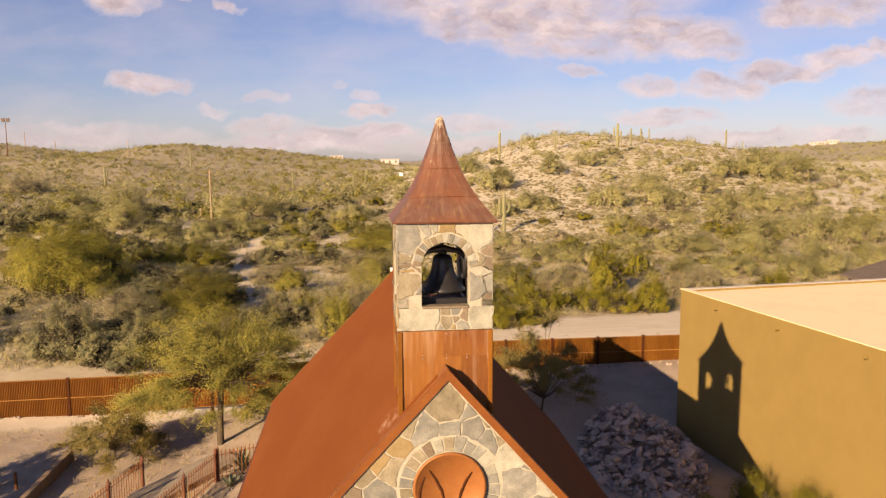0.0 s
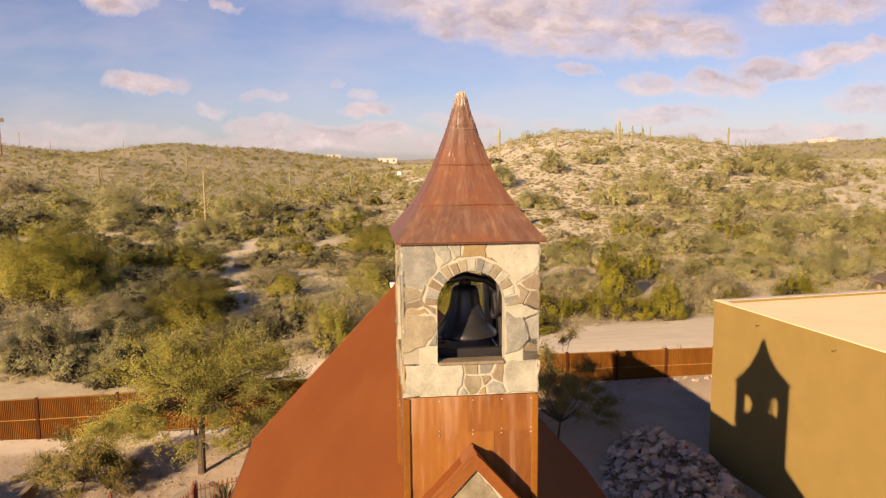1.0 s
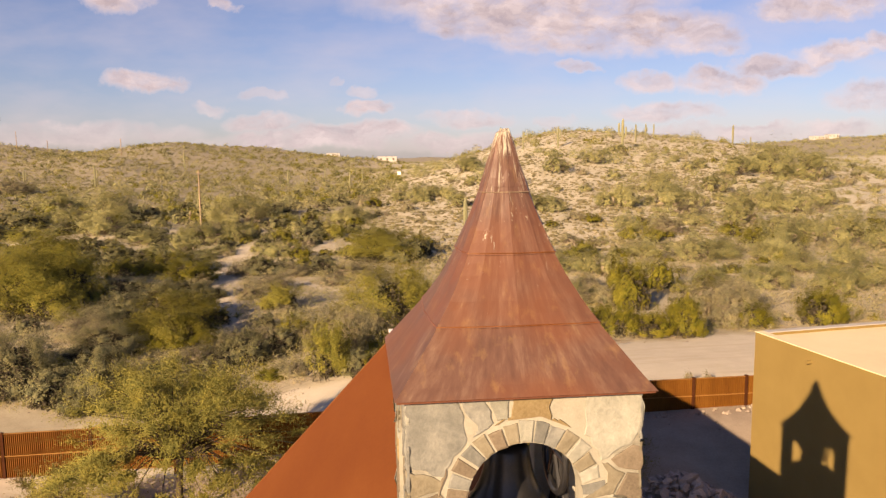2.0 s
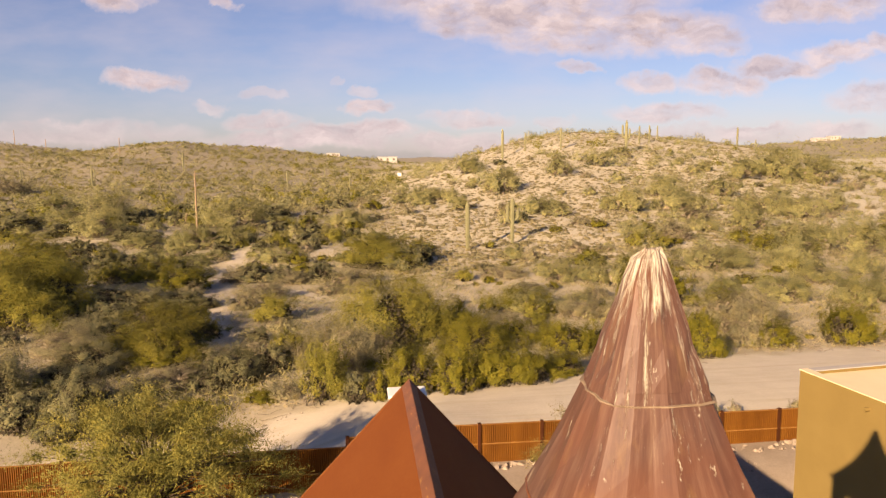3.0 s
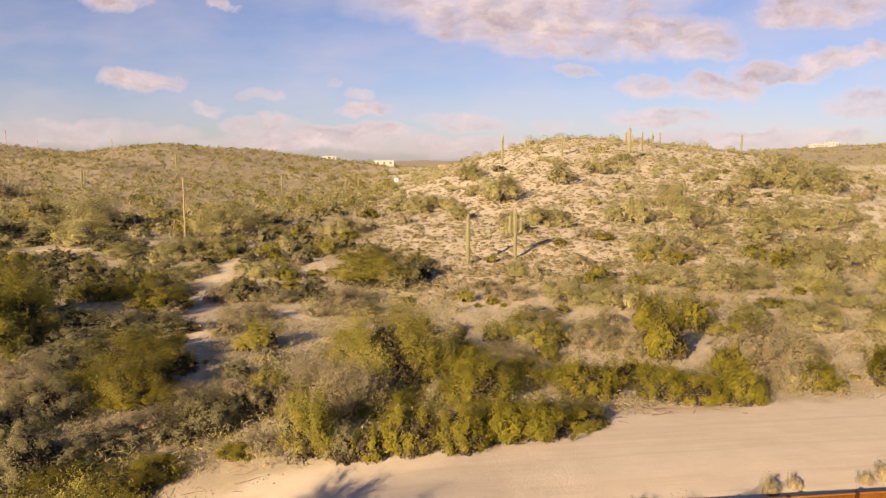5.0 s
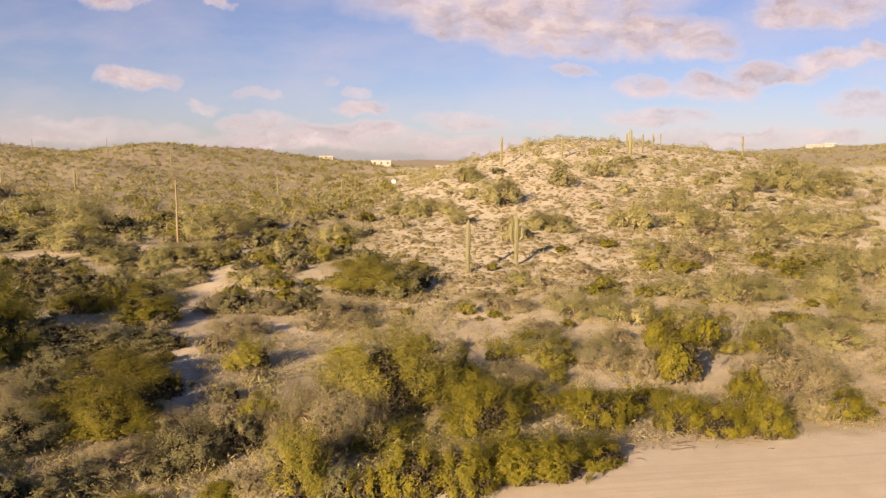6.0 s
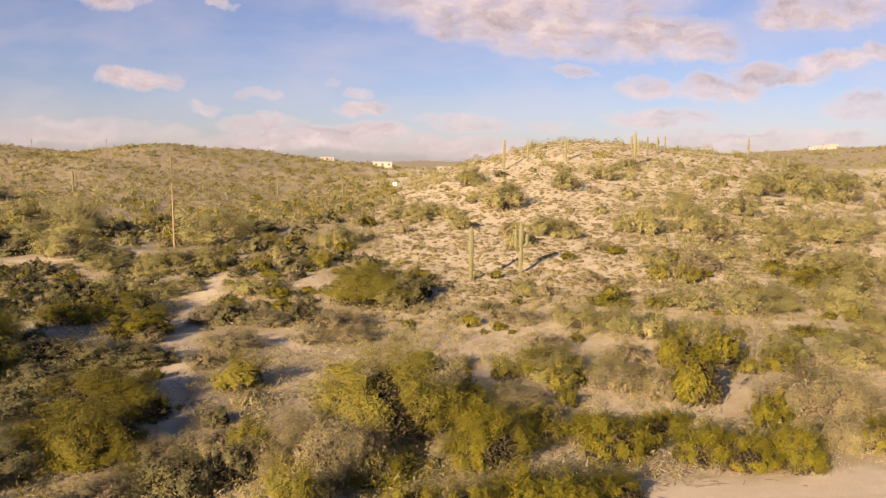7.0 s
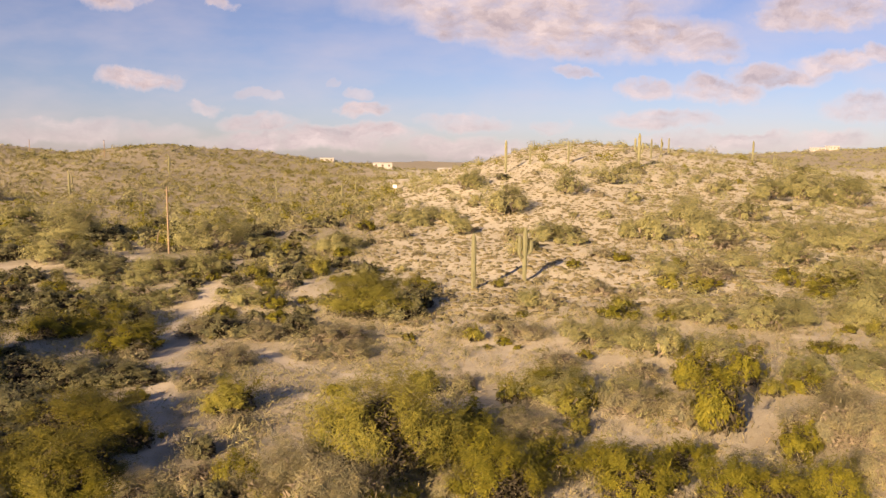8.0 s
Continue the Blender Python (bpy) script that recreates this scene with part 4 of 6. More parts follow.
    # ring of wedges round the medallion
    for k in range(26):
        q0, q1 = 2 * math.pi * k / 26 + 0.016, 2 * math.pi * (k + 1) / 26 - 0.016
        r0, r1 = mr + 0.04, mr + 0.30 * rng.uniform(0.85, 1.05)
        lay_stone([(mx + r * math.cos(q), mz + r * math.sin(q)) for r, q in ((r0, q0), (r1, q0), (r1, q1), (r0, q1))], rng.choice("ggtcgtb"), place, front, rng, 0.013)

    def off_ring(u, v):
        d = math.hypot(u - mx, v - mz)
        R = mr + 0.34
        return (u, v) if d >= R else (mx + (u - mx) * R / max(d, 1e-4), mz + (v - mz) * R / max(d, 1e-4))

    lo = 1.2
    half_w, half_e = ((RIDGE_Z - 0.3 - lo) / SLOPES[s][0] for s in (-1, 1))
    seeds = [(mx, mz, 0.92, ""), (0.0, 4.66, 0.30, "t"), (0.05, 4.26, 0.16, "g"), (-0.40, 4.24, 0.18, "g"), (0.46, 4.22, 0.18, "g")]
    seeds += [s for s in scatter_seeds(rng, -half_w, half_e, lo, RIDGE_Z - 0.9, 90, 0.34, "gtgttgcgtbgo", lambda u, v: math.hypot(u - mx, v - mz) > mr + 0.46 and abs(u) < (RIDGE_Z - v) / 1.1 and all(math.hypot(u - p[0], v - p[1]) > 0.30 for p in seeds[1:]))]
    for poly, kind in cells([(-half_w, lo), (half_e, lo), (0, RIDGE_Z - 0.3)], seeds):
        poly = inset(poly, 0.013)
        if kind and len(poly) > 2:
            slim = []
            for p in (off_ring(u, v) for u, v in densify(poly, 0.08)):
                if not slim or math.hypot(p[0] - slim[-1][0], p[1] - slim[-1][1]) > 0.015:
                    slim.append(p)
            area = abs(sum(p[0] * q[1] - q[0] * p[1] for p, q in zip(slim, slim[1:] + slim[:1]))) / 2
            if area > 0.006:
                lay_stone(slim, kind, place, front, rng, 0.013)
    # round steel medallion with raised curved bars
    turn = Matrix.Translation((mx, FRONT_Y - 0.06, mz)) @ Matrix.Rotation(math.pi / 2, 4, "X")
    bm = lathe(bmesh.new(), [(mr, -0.06), (mr + 0.03, 0.0), (mr + 0.025, 0.035), (mr - 0.015, 0.04), (mr - 0.03, 0.015), (0.02, 0.015)], 48)
    bm.transform(turn)
    disc = part("medallion", bm, RUST_MEDAL, chapel, "round rusted steel medallion")
    for pts in ([(-0.37, 0.36), (-0.27, 0.20), (-0.15, -0.04), (-0.08, -0.32)], [(0.41, 0.29), (0.30, 0.13), (0.21, -0.08), (0.15, -0.32)], [(-0.46, 0.24), (-0.52, 0.10), (-0.555, -0.05), (-0.555, -0.22)]):
        bm = bmesh.new()
        tube(bm, [turn @ Vector((p[0], p[1], 0.022)) for p in pts], [0.012, 0.024, 0.026, 0.016], 8)
        part("curved_bar", bm, POST_RUST, disc)
    return chapel


RUST_MEDAL = weathered("orange_rusted_plate", (0.17, 0.060, 0.016), (0.225, 0.084, 0.023), (0.28, 0.115, 0.035), 2.5, 0.55, 0.2, None, 30, 0.001)
build_chapel()

# white sheet-metal flue housing behind the far end of the ridge
flue = thing("flue_housing", "white painted metal flue housing behind the chapel ridge", "vent", at=(-0.03, 14.45, 0))
part("housing", boxes((-0.40, 0.40, -0.3, 0.3, -6.3, 4.98), bevel=0.03), WHITE_METAL, flue)
part("cap", boxes((-0.43, 0.43, -0.33, 0.33, 4.975, 5.04), bevel=0.015), WHITE_METAL, flue)

# ---- the tan building beside the chapel ----
BX, BY, BTOP = 15.05, 23.3, 2.36
BDIR = Vector((1.75, -12.95, 0)).normalized()
BOUT = Vector((-BDIR.y, BDIR.x, 0))


def bpt(u, v, z):
    """u: along the wall towards the way's start; v: into the building."""
    return Vector((BX, BY, 0)) + BDIR * u + BOUT * v + Vector((0, 0, z))


def bbox(rows):
    bm = bmesh.new()
    for u0, u1, v0, v1, z0, z1 in rows:
        prism(bm, [(u0, v0), (u1, v0), (u1, v1), (u0, v1)], lambda u, v, w, z0=z0: bpt(u, v, z0 + w), z1 - z0)
    bmesh.ops.recalc_face_normals(bm, faces=bm.faces)
    return bm


hall = thing("stucco_building", "plain ochre stucco building with a flat cream roof", "building")
part("wall", bbox([(0, 40, 0, 0.3, -7, BTOP)]), STUCCO, hall)
part("wall", bbox([(0, 0.3, 0.3, 34, -7, BTOP)]), STUCCO, hall)
part("wall", bbox([(39.7, 40, 0.3, 34, -7, BTOP)]), STUCCO, hall)
part("wall", bbox([(0.3, 39.7, 33.7, 34, -7, BTOP)]), STUCCO, hall)
part("roof", bbox([(0.3, 39.7, 0.3, 33.7, BTOP - 0.4, BTOP - 0.12)]), ROOF_CREAM, hall, "flat cream coated roof")
part("parapet_cap", bbox([(-0.03, 40, -0.03, 0.33, BTOP, BTOP + 0.03)]), ROOF_CREAM, hall)
part("parapet_cap", bbox([(-0.03, 0.33, 0.33, 34, BTOP, BTOP + 0.035)]), HOUSE_STUCCO, hall, "tan painted parapet cap")
for u in (3.2, 7.55, 12.3, 17.0):
    c = bpt(u, -0.05, BTOP - 0.42)
    bm = bmesh.new()
    tube(bm, [c - BOUT * 0.16, c + BOUT * 0.1], [0.075, 0.075], 12)
    lamp = part("wall_scupper", bm, STUCCO, hall, "small round scupper outlet")


# ---- ribbed steel fences ----
def fence_run(name, label, start, end, count, height, tops, group):
    """A run of ribbed panels between posts; tops: height of the top rail at start and end."""
    fence = thing(name, label, "fence", group)
    a, b = Vector((*start, 0)), Vector((*end, 0))
    d = (b - a) / count
    ang = math.atan2(d.y, d.x)
    L = d.length
    ribs = int(L / 0.105)
    pts = []
    for i in range(ribs):
        x0 = 0.06 + (L - 0.12) * i / ribs
        w = (L - 0.12) / ribs
        pts += [(x0, 0.0), (x0 + w * 0.36, 0.0), (x0 + w * 0.5, -0.055), (x0 + w * 0.86, -0.055)]
    pts.append((L - 0.06, 0.0))
    for i in range(count + 1):
        p = a + d * i
        top = tops[0] + (tops[1] - tops[0]) * i / count
        m = Matrix.Translation((p.x, p.y, top - height)) @ Matrix.Rotation(ang, 4, "Z")
        bm = boxes((-0.08, 0.08, -0.12, 0.03, -0.35, height + 0.05), bevel=0.008)
        bm.transform(m)
        part("post", bm, POST_RUST, fence)
        if i == count:
            break
        drop = (tops[1] - tops[0]) / count
        bm = bmesh.new()
        lo = [bm.verts.new((x, y, 0.06 + drop * x / L)) for x, y in pts]
        hi = [bm.verts.new((x, y, height + drop * x / L)) for x, y in pts]
        lo2 = [bm.verts.new((x, y + 0.012, 0.06 + drop * x / L)) for x, y in pts]
        hi2 = [bm.verts.new((x, y + 0.012, height + drop * x / L)) for x, y in pts]
        for k in range(len(pts) - 1):
            bm.faces.new((lo[k], lo[k + 1], hi[k + 1], hi[k]))
            bm.faces.new((lo2[k + 1], lo2[k], hi2[k], hi2[k + 1]))
            bm.faces.new((hi[k], hi[k + 1], hi2[k + 1], hi2[k]))
        bm.transform(m)
        part("ribbed_panel", bm, RUST_FENCE, fence)
        bm = bmesh.new()
        for z, r in ((height - 0.02, 0.022), (height * 0.52, 0.03), (0.06, 0.022)):
            tube(bm, [(0.06, -0.078, z), (L - 0.06, -0.078, z + drop)], [r, r], 4)
        bm.transform(m)
        part("rail", bm, RAIL_RUST, fence)
    return fence


fence_run("fence", "rust-brown ribbed steel fence along the dirt road", (1.35, 30.9), (22.0, 31.1), 7, 2.0, (-2.02, -2.0), "steel boundary fences")
fence_run("fence", "low shaded rust-brown ribbed steel fence", (-1.75, 30.8), (1.35, 30.9), 1, 2.2, (-2.3, -2.25), "steel boundary fences")
fence_run("fence", "rust-brown ribbed steel fence stepping down a slope", (-15.8, 35.1), (-1.75, 30.8), 3, 2.5, (-4.55, -2.75), "steel boundary fences")
fence_run("fence", "tall rust-brown ribbed steel fence on stone footings", (-38.8, 35.9), (-15.8, 35.1), 5, 2.65, (-5.2, -4.6), "steel boundary fences")


# ---- rocks ----
def rock_mesh(name, seed):
    rng = random.Random(seed)
    bm = bmesh.new()
    bmesh.ops.create_icosphere(bm, subdivisions=1, radius=0.5)
    for v in bm.verts:
        v.co *= rng.uniform(0.8, 1.3)
    for _ in range(7):
        nrm = Vector((rng.uniform(-1, 1), rng.uniform(-1, 1), rng.uniform(-1, 1))).normalized()
        cut = rng.uniform(0.16, 0.34)
        for v in bm.verts:
            k = v.co.dot(nrm) - cut
            if k > 0:
                v.co -= nrm * k
    me = bpy.data.meshes.new(name)
    bm.to_mesh(me)
    bm.free()
    me.materials.append(ROCK)
    return me


ROCK_MESHES = [rock_mesh("rock", s) for s in range(9)]


def lay_rock(x, y, z, size, rng, parent=None, flat=0.7):
    ob = new("rock", ROCK_MESHES[rng.randrange(9)])
    ob.location = (x, y, z)
    ob.rotation_euler = (rng.uniform(-0.5, 0.5), rng.uniform(-0.5, 0.5), rng.uniform(0, 6.3))
    ob.scale = (size * rng.uniform(0.8, 1.4), size * rng.uniform(0.7, 1.1), size * flat * rng.uniform(0.8, 1.2))
    if parent is not None:
        ob.parent = parent
    return ob


def pile_spot(rng):
    while True:
        u, v = rng.uniform(-1, 1), rng.uniform(-1, 1)
        if u * u + v * v > 1:
            continue
        x, y = 11.9 + 2.9 * u + 0.45 * v, 20.2 + 4.9 * v
        if (x - BX) * 12.95 + (y - BY) * 1.75 < -5:
            lumps = 0.8 + 0.25 * math.sin(2.1 * x + 1.0) * math.sin(1.4 * y)
            return x, y, lumps * (1.25 + 0.5 * u + 0.5 * v) * (1 - (u * u + v * v)) ** 0.7


def build_rock_pile():
    pile = thing("rock_pile", "heap of pale broken rock in the shaded yard", "rock pile")
    rng = random.Random(21)
    for _ in range(300):
        x, y, h = pile_spot(rng)
        lay_rock(x, y, zg(x, y) + h * rng.uniform(0.8, 1.0) + 0.06, rng.choice((0.3, 0.36, 0.42, 0.5, 0.6, 0.85)), rng, pile)
    verts, faces = [], []
    base = [(np.array([v.co[:] for v in me.vertices]), [tuple(p.vertices) for p in me.polygons]) for me in ROCK_MESHES]
    for _ in range(900):
        x, y, h = pile_spot(rng)
        bv, bf = base[rng.randrange(9)]
        q, s = rng.uniform(0, 6.3), rng.uniform(0.16, 0.42)
        R = np.array([[math.cos(q), -math.sin(q), 0.2], [math.sin(q), math.cos(q), -0.3], [0.1, 0.2, 0.75]])
        n = len(verts)
        verts += (bv @ R.T * s + np.array([x, y, zg(x, y) + h * rng.uniform(0.65, 1.0) + 0.02])).tolist()
        faces += [tuple(k + n for k in f) for f in bf]
    tagged(raw("rubble", verts, faces, ROCK, pile), kind="stuff")


build_rock_pile()


def stuff_rocks(name, label, spots, size, seed):
    rng = random.Random(seed)
    verts, faces = [], []
    base = [(np.array([v.co[:] for v in me.vertices]), [tuple(p.vertices) for p in me.polygons]) for me in ROCK_MESHES[:4]]
    for x, y in spots:
        bv, bf = base[rng.randrange(4)]
        q = rng.uniform(0, 6.3)
        s = size * rng.uniform(0.4, 1.5) ** 1.5
        R = np.array([[math.cos(q), -math.sin(q), 0], [math.sin(q), math.cos(q), 0], [0, 0, 0.65]])
        n = len(verts)
        verts += (bv @ R.T * s + np.array([x, y, zg(x, y) + 0.1 * s])).tolist()
        faces += [tuple(i + n for i in f) for f in bf]
    return tagged(raw(name, verts, faces, FIELD_STONE), label, "stones", kind="stuff")


def fence_stones():
    rng = random.Random(8)
    out = [(x, 30.45 + rng.uniform(-0.45, 0.25)) for x in np.arange(1.5, 21.5, 0.16)]
    out += [(-16.2 - t * 22.4 + rng.uniform(-0.1, 0.1), 34.95 + 0.7 * t + rng.uniform(-0.25, 0.15)) for t in np.arange(0, 1, 0.018)]
    return out


stuff_rocks("footing_stones", "pale stones lining the foot of the steel fences", fence_stones(), 0.26, 3)


def loose_stones():
    rng = random.Random(14)
    out = []
    while len(out) < 2600:
        r = rng.uniform(0, 1)
        x, y = rng.uniform(-45, 60), 14 + 116 * r ** 1.4
        near, far = road_edges(x)
        if near - 1 < y < far and rng.random() > 0.06 or abs(x) < 6 and y < 15:
            continue
        out.append((x, y))
    for _ in range(260):
        x = rng.uniform(-30, 45)
        near, far = road_edges(x)
        out.append((x, far + abs(rng.gauss(0.2, 0.7))))
    for _ in range(420):
        out.append((rng.uniform(-20, -4), rng.uniform(18, 32)))
    for _ in range(70):
        out.append((-11.5 + rng.gauss(0, 1.6), 26.8 + rng.gauss(0, 1.0)))
    return out


stuff_rocks("loose_stones", "small pale stones strewn over the sand", loose_stones(), 0.13, 4)


# ---- plants ----
def leaf_quads(rng, centres, length, width, up=0.0, outward=None, bias=0.9, axis=None):
    """Small leaves or leafy sprigs as slips, one island each; they face outwards from the crown more than inwards."""
    n = len(centres)
    a = rng.normal(size=(n, 3)) * 0.7
    a[:, 2] += up
    if axis is not None:
        a += axis * 1.5
    nrm = rng.normal(size=(n, 3)) * 0.5
    if outward is not None:
        nrm += outward * bias
    b = np.cross(a, nrm)
    b /= np.linalg.norm(b, axis=1)[:, None] + 1e-9
    a = np.cross(nrm, b)
    a /= np.linalg.norm(a, axis=1)[:, None] + 1e-9
    s = rng.uniform(0.6, 1.4, n)[:, None]
    a, b = a * length * s, b * width * s
    v = np.stack([centres - a * 0.42 - b * 0.5, centres - a * 0.42 + b * 0.5, centres + a * 0.58], 1).reshape(-1, 3)
    return v, np.arange(3 * n).reshape(-1, 3)


def sprays(rng, hubs, base, count, per, length, up, wild, sag=0.0, loose=0.16, level=1.0):
    """Leaf places along count twigs that fan out from the hubs, and the way each twig runs."""
    w = rng.uniform(0.4, 1.6, len(hubs))
    h = hubs[rng.choice(len(hubs), count, p=w / w.sum())]
    d = h - np.array(base)
    d /= np.linalg.norm(d, axis=1)[:, None] + 1e-9
    d = d + rng.normal(size=(count, 3)) * wild
    d[:, 2] = d[:, 2] * level + up
    d /= np.linalg.norm(d, axis=1)[:, None]
    run = length * rng.uniform(0.55, 1.35, (count, 1, 1))
    s = rng.uniform(-0.35, 1.0, (count, per, 1))
    p = h[:, None, :] + d[:, None, :] * s * run + rng.normal(size=(count, per, 3)) * length * loose
    p[:, :, 2] -= (sag * np.clip(s, 0, 1) ** 2 * run)[:, :, 0]
    return p.reshape(-1, 3), np.repeat(d, per, axis=0)


def away(p, middle):
    d = p - np.array(middle)
    return d / (np.linalg.norm(d, axis=1)[:, None] + 1e-9)


PLANT = {
    # half width, hubs, leaves, leaf length, width, upward bias, twig length, waywardness
    "creosote": (0.62, 64, 9600, 0.054, 0.0098, 1.05, 0.15, 0.50),
    "washbush": (0.62, 64, 9600, 0.054, 0.0098, 0.9, 0.15, 0.50),
    "paloverde": (0.62, 62, 9600, 0.058, 0.0085, 0.38, 0.18, 0.46),
    "hillverde": (0.62, 58, 9600, 0.058, 0.0085, 0.60, 0.19, 0.50),
    "hillbush": (0.62, 60, 9600, 0.055, 0.0092, 0.85, 0.16, 0.50),
    "greybrush": (0.70, 60, 7400, 0.062, 0.0072, 0.80, 0.19, 0.50),
    "ironwood": (0.62, 60, 9400, 0.042, 0.0135, 0.45, 0.12, 0.66),
}


# share of twig slips in the heart, dark ones deepening its shade, and the stuff of the stems
LOW = {"paloverde": 0.20, "hillverde": 0.12}
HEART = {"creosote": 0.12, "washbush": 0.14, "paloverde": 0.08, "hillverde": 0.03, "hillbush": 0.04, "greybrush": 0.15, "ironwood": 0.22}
STEM = {"hillbush": TWIG, "washbush": SHADE_TWIG, "hillverde": TWIG, "creosote": SHADE_TWIG, "paloverde": SHADE_TWIG, "greybrush": TWIG, "ironwood": SHADE_TWIG}


def crown_points(rng, half, lobes, count, spread, low=0.12, tall=1.0):
    """Leaf places: lobes over a squat dome, thick outside, with gaps between them."""
    q = rng.uniform(0, 2 * math.pi, lobes)
    e = np.arcsin(rng.uniform(low, 1, lobes))
    k = rng.uniform(0.55, 0.95, lobes)
    c = np.stack([half * k * np.cos(q) * np.cos(e), half * k * np.sin(q) * np.cos(e), 0.9 * k * np.sin(e) + 0.06], 1)
    w = rng.uniform(0.5, 1.5, lobes)
    pick = rng.choice(lobes, count, p=w / w.sum())
    d = rng.normal(size=(count, 3))
    d /= np.linalg.norm(d, axis=1)[:, None]
    r = rng.uniform(0, 1, count)[:, None] ** 0.45
    p = c[pick] + d * r * spread * 1.55 * np.array([1.1, 1.1, 0.9 * tall])
    p[:, 2] = np.maximum(p[:, 2], 0.03)
    return c, p


def shrub_model(kind, seed, detail=1.0):
    half, lobes, leaves, length, width, up, reach, wild = PLANT[kind]
    rng = np.random.default_rng(seed)
    c = crown_points(rng, half, lobes, 1, 0.05, LOW.get(kind, 0.06))[0]
    q = np.arctan2(c[:, 1], c[:, 0])
    c = c * rng.uniform(0.5, 1.0, (lobes, 1)) ** 0.5 * (0.88 + 0.10 * np.sin(3 * q + seed) + 0.07 * np.sin(5 * q + 2 * seed))[:, None]
    per = 10
    p, d = sprays(rng, c, (0, 0, -0.1), int(leaves * detail * 0.78 / per), per, reach, up, wild)
    # long thin shoots that break the outline
    wisp, wd = sprays(rng, c, (0, 0, -0.1), int(leaves * detail * 0.22 / per), per, reach * 2.1, up * 0.7, wild * 0.9)
    p, d = np.concatenate([p, wisp]), np.concatenate([d, wd])
    p[:, 2] = np.maximum(p[:, 2], 0.03)
    grow = detail ** -0.5
    v, f = leaf_quads(rng, p, length * grow, width * grow, 0.0, away(p, (0, 0, 0.1)) * 0.9 + d * 0.25, 2.4 if kind in ("hillverde", "hillbush", "creosote") else 1.8, d)
    leaf = bpy.data.meshes.new("foliage")
    leaf.from_pydata(v.tolist(), [], f.tolist())
    leaf.materials.append(LEAF[kind])
    # stems, and a tangle of twig slips in the heart, coloured dark to deepen its shade
    bm = bmesh.new()
    for x, y, z in c[:: 6 if detail > 0.5 else 12 if detail > 0.2 else 20]:
        b = Vector((x * 0.12, y * 0.12, -0.03))
        m = Vector((x * 0.55, y * 0.55, z * 0.62))
        tube(bm, [b, m, (x, y, z)], [0.014, 0.009, 0.004], 3)
    stem = bpy.data.meshes.new("branchwork")
    bm.to_mesh(stem)
    bm.free()
    sv = np.empty(len(stem.vertices) * 3)
    stem.vertices.foreach_get("co", sv)
    sv = sv.reshape(-1, 3)
    sf = [tuple(g.vertices) for g in stem.polygons]
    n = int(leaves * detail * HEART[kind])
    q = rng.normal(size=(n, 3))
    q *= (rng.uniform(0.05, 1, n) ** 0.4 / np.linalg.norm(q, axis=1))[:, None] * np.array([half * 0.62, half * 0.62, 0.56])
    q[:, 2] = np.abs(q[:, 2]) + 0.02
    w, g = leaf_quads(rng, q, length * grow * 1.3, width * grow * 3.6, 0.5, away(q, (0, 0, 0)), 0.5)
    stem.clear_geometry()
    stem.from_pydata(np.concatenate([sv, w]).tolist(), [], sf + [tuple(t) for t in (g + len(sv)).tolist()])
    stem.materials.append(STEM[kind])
    return stem, leaf


# grades of fineness, for crowns that are passed close by and for those far off
GRADES = [(0.075, 3.2, 1), (0.052, 1.15, 3), (0.036, 0.5, 4), (0.022, 0.2, 4), (0.0, 0.07, 5)]
MODELS = [{k: [shrub_model(k, 40 + 20 * g + i, detail) for i in range(count)] for k in PLANT} for g, (_, detail, count) in enumerate(GRADES)]
SHRUB_WORDS = {
    "creosote": ("creosote_bush", "olive-green creosote bush on sandy ground", "shrub"),
    "washbush": ("creosote_bush", "dark olive creosote bush crowded beside the dry wash", "shrub"),
    "hillbush": ("creosote_bush", "olive creosote bush on the stony hillside, paled by a haze tint", "shrub"),
    "hillverde": ("palo_verde", "yellow-green palo verde on the stony hillside, paled by a haze tint", "tree"),
    "paloverde": ("palo_verde", "yellow-green palo verde with a rounded feathery crown", "tree"),
    "greybrush": ("dry_bush", "grey-brown half-bare desert bush", "shrub"),
    "ironwood": ("ironwood_tree", "dark grey-green low ironwood tree", "tree"),
}
SHRUBS = []


def shrub(kind, x, y, half, height, rng):
    name, label, category = SHRUB_WORDS[kind]
    ob = thing(name, label, category, "desert shrubs")
    models = next(m for (q, _, _), m in zip(GRADES, MODELS) if half / max(5, y - 8) >= q)[kind]
    stem, leaf = models[rng.randrange(len(models))]
    for n, me in (("branchwork", stem), ("foliage", leaf)):
        o = new(n, me)
        o.parent = ob
        if n == "branchwork":
            tagged(o, kind="stuff")
    k = half / PLANT[kind][0] / 0.95
    ob.matrix_world = Matrix.LocRotScale((x, y, zg(x, y) - 0.02), Euler((0, 0, rng.uniform(0, 6.28))), (k, k * rng.uniform(0.9, 1.1), height))
    SHRUBS.append((x, y, half))
    return ob


